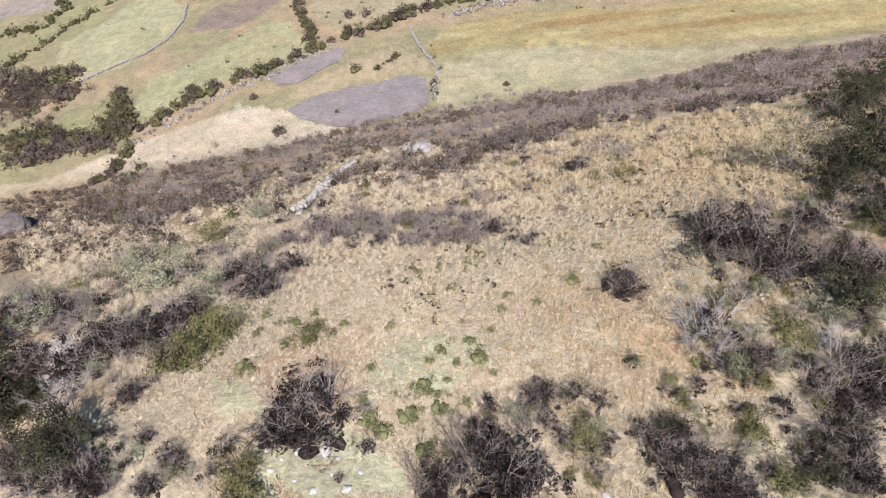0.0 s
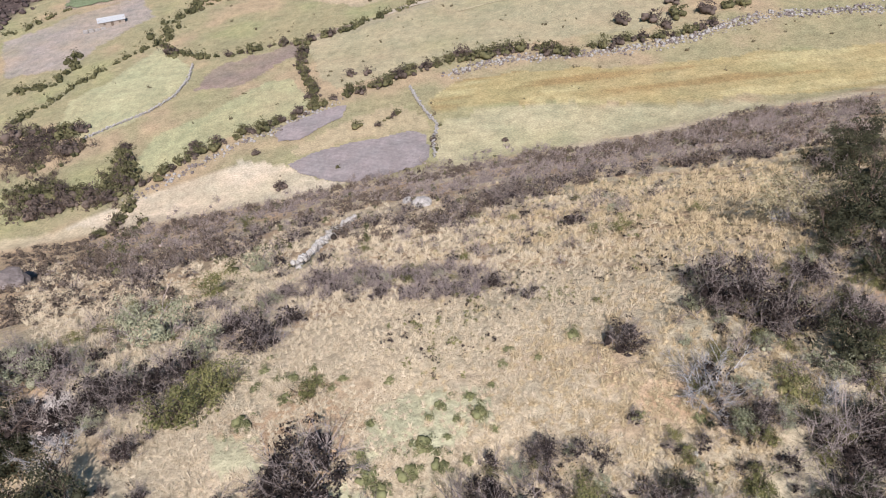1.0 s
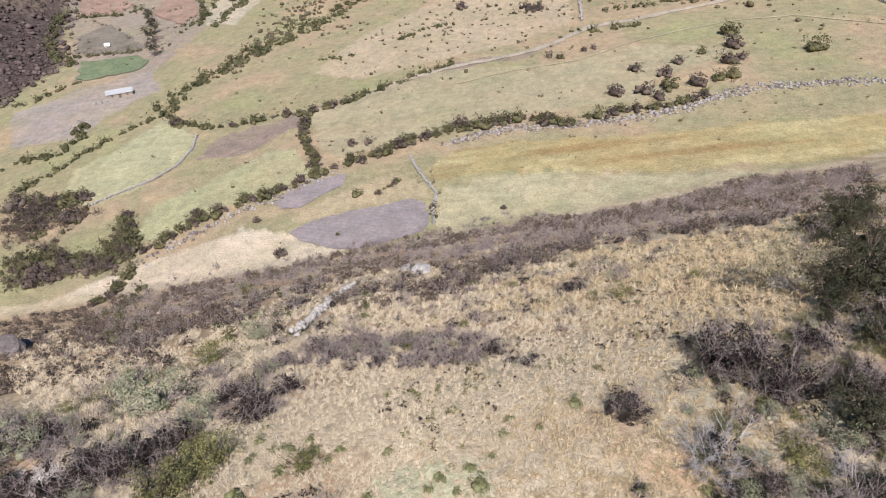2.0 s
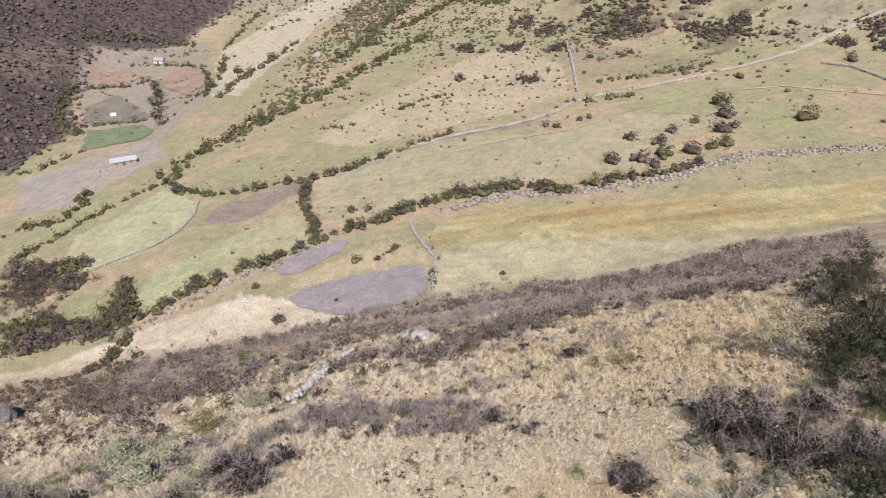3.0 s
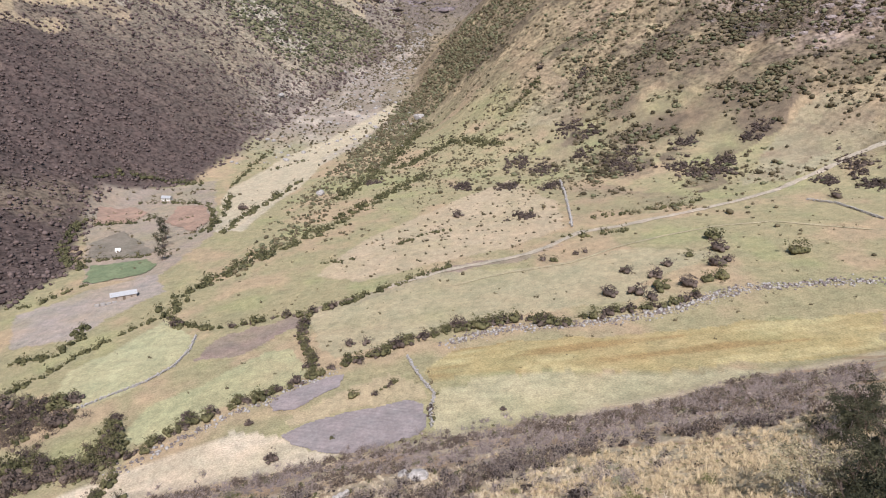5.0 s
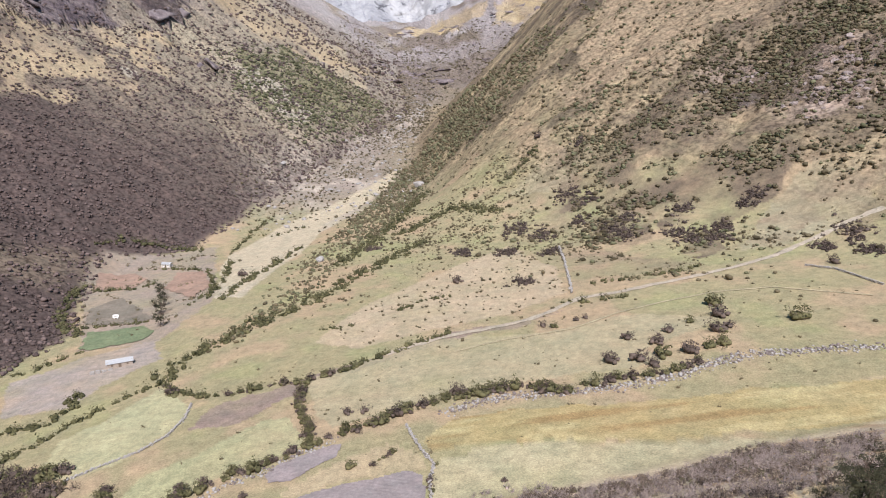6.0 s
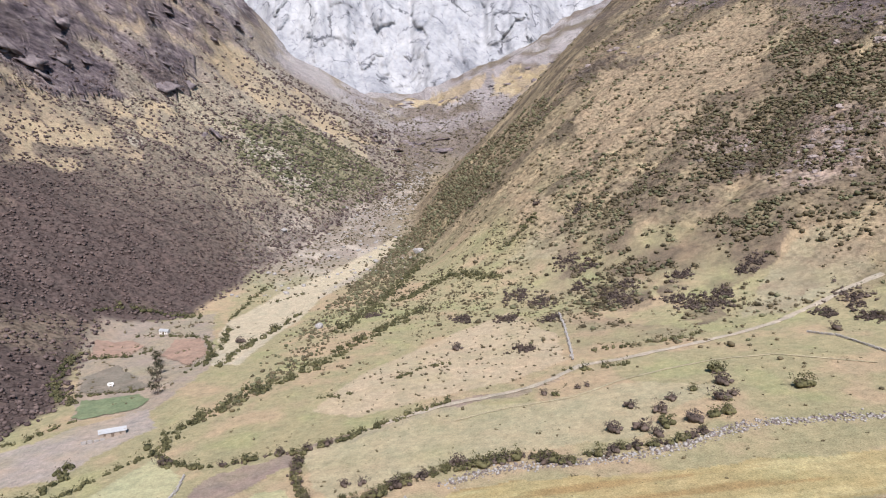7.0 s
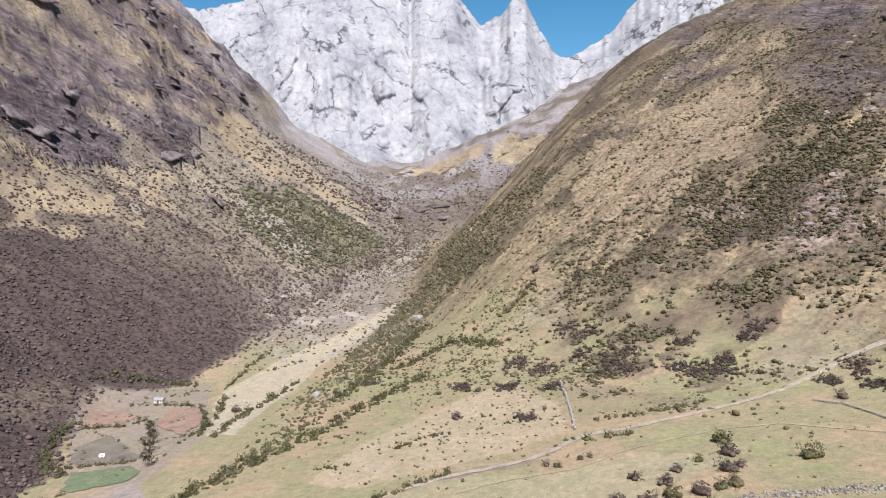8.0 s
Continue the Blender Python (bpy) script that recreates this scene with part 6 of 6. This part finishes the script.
for k, (x, y, w) in enumerate(WHITE_STONES):
    ob = new("stone", PEBBLES[k % 4])
    ob.matrix_basis = Matrix.Translation((x, y, height(x, y) + 0.12 * w)) @ pose(0, 0, 0, 0, 0, 50 * k) @ Matrix.Diagonal((w, w * 0.75, w * 0.7, 1))
    tagged(ob, "pale loose stone lying in short grass", "stone", "pale stones")
CRAGS = [boulder_mesh("rock_outcrop", RNG, M_OUTCROP, 4, 0.5) for _ in range(3)]
for k, (x, y, w) in enumerate([(a + RNG.normal(0, c * 0.45), b + RNG.normal(0, c * 0.45), c * RNG.uniform(0.12, 0.34)) for a, b, c in OUTCROPS for _ in range(7)]):
    ob = new("rock_outcrop", CRAGS[k % 3])
    ob.matrix_basis = Matrix.Translation((x, y, height(x, y) - 0.12 * w)) @ pose(0, 0, 0, 20, -15, 40 * k) @ Matrix.Diagonal((w, w * 0.7, w * 0.75, 1))
    tagged(ob, "weathered rock outcrop on the mountainside", "rock", "rock outcrops")


def mesh_arrays(me):
    v = np.array([tuple(p.co) for p in me.vertices])
    f = np.array([tuple(p.vertices) for p in me.polygons])
    return v, f


COBBLE = [mesh_arrays(boulder_mesh("cobble", RNG, M_STONE, 1)) for _ in range(5)]


def stream_bed(name, points, wide, per_metre, label):
    p = resample(points, 1.0 / per_metre)
    p = p + RNG.normal(0, wide * 0.4, p.shape)
    w = 0.2 + 1.0 * RNG.uniform(0, 1, len(p)) ** 3
    dark = RNG.uniform(0, 1, len(p)) < 0.5
    stuff(name, COBBLE, p[~dark], w[~dark], 0.9, M_STONE, label, "stones", RNG, sink=-0.15)
    stuff(name, COBBLE, p[dark], w[dark], 0.9, M_BOULDER, label.replace("pale", "brown"), "stones", RNG, sink=-0.15)


valley_floor()
side_scrub()
stream_bed("stream_stones", STREAM, 3.6, 20, "pale boulders of a dry stream bed")
stream_bed("stream_stones", STREAM_LOW, 2.4, 8, "pale stones of a narrow stream bed")


def stone_wall(name, points, label, tall, thick, own):
    """A dry-stone wall: its stones as pieces, or joined where the wall is far off."""
    root = new(name)
    x0, y0 = points[0]
    root.location = (x0, y0, height(x0, y0))
    tagged(root, label, "wall")
    p = resample(points, 0.42)
    v, f, base = [], [], 0
    for k, (x, y) in enumerate(p):
        z = height(x, y)
        for row in range(2):
            s = RNG.uniform(0.4, 0.62)
            spot = Vector((x + RNG.normal(0, thick * 0.22), y + RNG.normal(0, 0.08), z + tall * (0.22 + 0.45 * row)))
            if own:
                ob = new("stone", WALL_STONES[(k + row) % 4])
                ob.parent = root
                ob.matrix_basis = Matrix.Translation(spot - root.location) @ pose(0, 0, 0, 0, 0, RNG.uniform(0, 360)) @ Matrix.Diagonal((s * 1.2, s * thick * 1.6, s * tall * 1.3, 1))
            else:
                tv, tf = COBBLE[(k + row) % 5]
                v.append(tv * np.array([s * 1.3, s * thick * 1.6, s * tall * 1.4]) + np.array(spot - root.location))
                f.append(tf + base)
                base += len(tv)
    if not own:
        part("stones", mesh_from("stones", np.concatenate(v), np.concatenate(f), M_STONE), None, root)
        tagged(root.children[0], kind="stuff")


stone_wall("stone_wall", SLOPE_WALL, "pale dry-stone wall running down the bushy slope", 0.9, 0.8, True)
stone_wall("stone_wall", WALLS["field_wall"], "low dry-stone wall between two fields", 0.8, 0.8, False)
stone_wall("stone_wall", WALLS["hill_wall"], "curving dry-stone wall on the bare slope", 1.2, 1.2, False)
stone_wall("stone_wall", WALLS["upper_wall"], "low stone wall across the upper pasture", 1.0, 0.9, False)
stone_wall("stone_wall", WALLS["terrace_wall"], "low stone wall between green fields", 0.8, 0.9, False)


# ---- farm buildings ----
def box(bm, x0, x1, y0, y1, z0, z1):
    m = Matrix.Translation(((x0 + x1) / 2, (y0 + y1) / 2, (z0 + z1) / 2)) @ Matrix.Diagonal((x1 - x0, y1 - y0, z1 - z0, 1))
    bmesh.ops.create_cube(bm, size=1, matrix=m)


def farmhouse(name, xy, turn, long, deep, tall, wall_material, roof_material, label):
    x, y = xy
    root = new(name)
    root.matrix_basis = Matrix.Translation((x, y, height(x, y) - 0.1)) @ pose(0, 0, 0, 0, 0, turn)
    tagged(root, label, "house")
    bm = bmesh.new()
    t = 0.4
    box(bm, -long / 2, long / 2, -deep / 2, -deep / 2 + t, -1.0, tall)
    box(bm, -long / 2, long / 2, deep / 2 - t, deep / 2, -1.0, tall)
    box(bm, -long / 2, -long / 2 + t, -deep / 2 + t, deep / 2 - t, -1.0, tall + 0.5)
    box(bm, long / 2 - t, long / 2, -deep / 2 + t, deep / 2 - t, -1.0, tall + 0.5)
    part("wall", bm, wall_material, root)
    for side in (-1, 1):
        bm = bmesh.new()
        slope = math.atan2(0.9, deep / 2)
        m = Matrix.Translation((0, side * (deep / 4 + 0.1), tall + 0.45)) @ Matrix.Rotation(-side * slope, 4, "X") @ Matrix.Diagonal((long + 0.8, deep / 2 + 0.7, 0.08, 1))
        bmesh.ops.create_cube(bm, size=1, matrix=m)
        part("roof", bm, roof_material, root)
    bm = bmesh.new()
    box(bm, -0.5, 0.5, -deep / 2 - 0.04, -deep / 2 - 0.003, 0, 1.9)
    part("door", bm, M_TIMBER, root)
    for k in (-1, 1):
        bm = bmesh.new()
        box(bm, k * long * 0.3 - 0.35, k * long * 0.3 + 0.35, -deep / 2 - 0.04, -deep / 2 - 0.003, 1.0, 1.7)
        part("window", bm, M_TIMBER, root)
    return root


farmhouse("shed", FARM["shed"][0], 25, 9, 3.2, 2.2, M_ADOBE, M_TIN, "long low farm shed with pale metal roof")
farmhouse("cottage", FARM["cottage"][0], -10, 5.5, 3.5, 2.2, M_PLASTER, M_TIN, "small white farm cottage above the plots")
farmhouse("hut", FARM["hut"][0], 10, 1.7, 1.4, 1.3, M_PLASTER, M_TIN, "tiny white hut beside the tilled plot")
for k, (x, y) in enumerate(FARM["trees"]):
    plant("farm_tree", plant_meshes("farm_tree", branching(RNG, 4, 5, 3, 0.5, 1.2, 0.02), leaf_cloud(RNG, 16, 420, 0.04, 1.3, 0.4, low=0.2), M_BARK, M_DARKLEAF), x, y, RNG.uniform(7, 9), 1.0, 1.3 * k, "tall dark green tree beside the farm plots", "tree", "farm trees")
bm = bmesh.new()
for k in range(4):
    box(bm, -4 + 2.1 * k, -2.3 + 2.1 * k, -0.3, 0.3, -0.5, 0.9 + 0.2 * (k % 2))
ruin = new("ruin")
ruin.matrix_basis = Matrix.Translation((*FARM["ruin"][0], height(*FARM["ruin"][0]))) @ pose(0, 0, 0, 0, 0, 20)
tagged(ruin, "low broken pale stone walls near the shed", "ruin")
part("wall", bm, M_STONE, ruin)
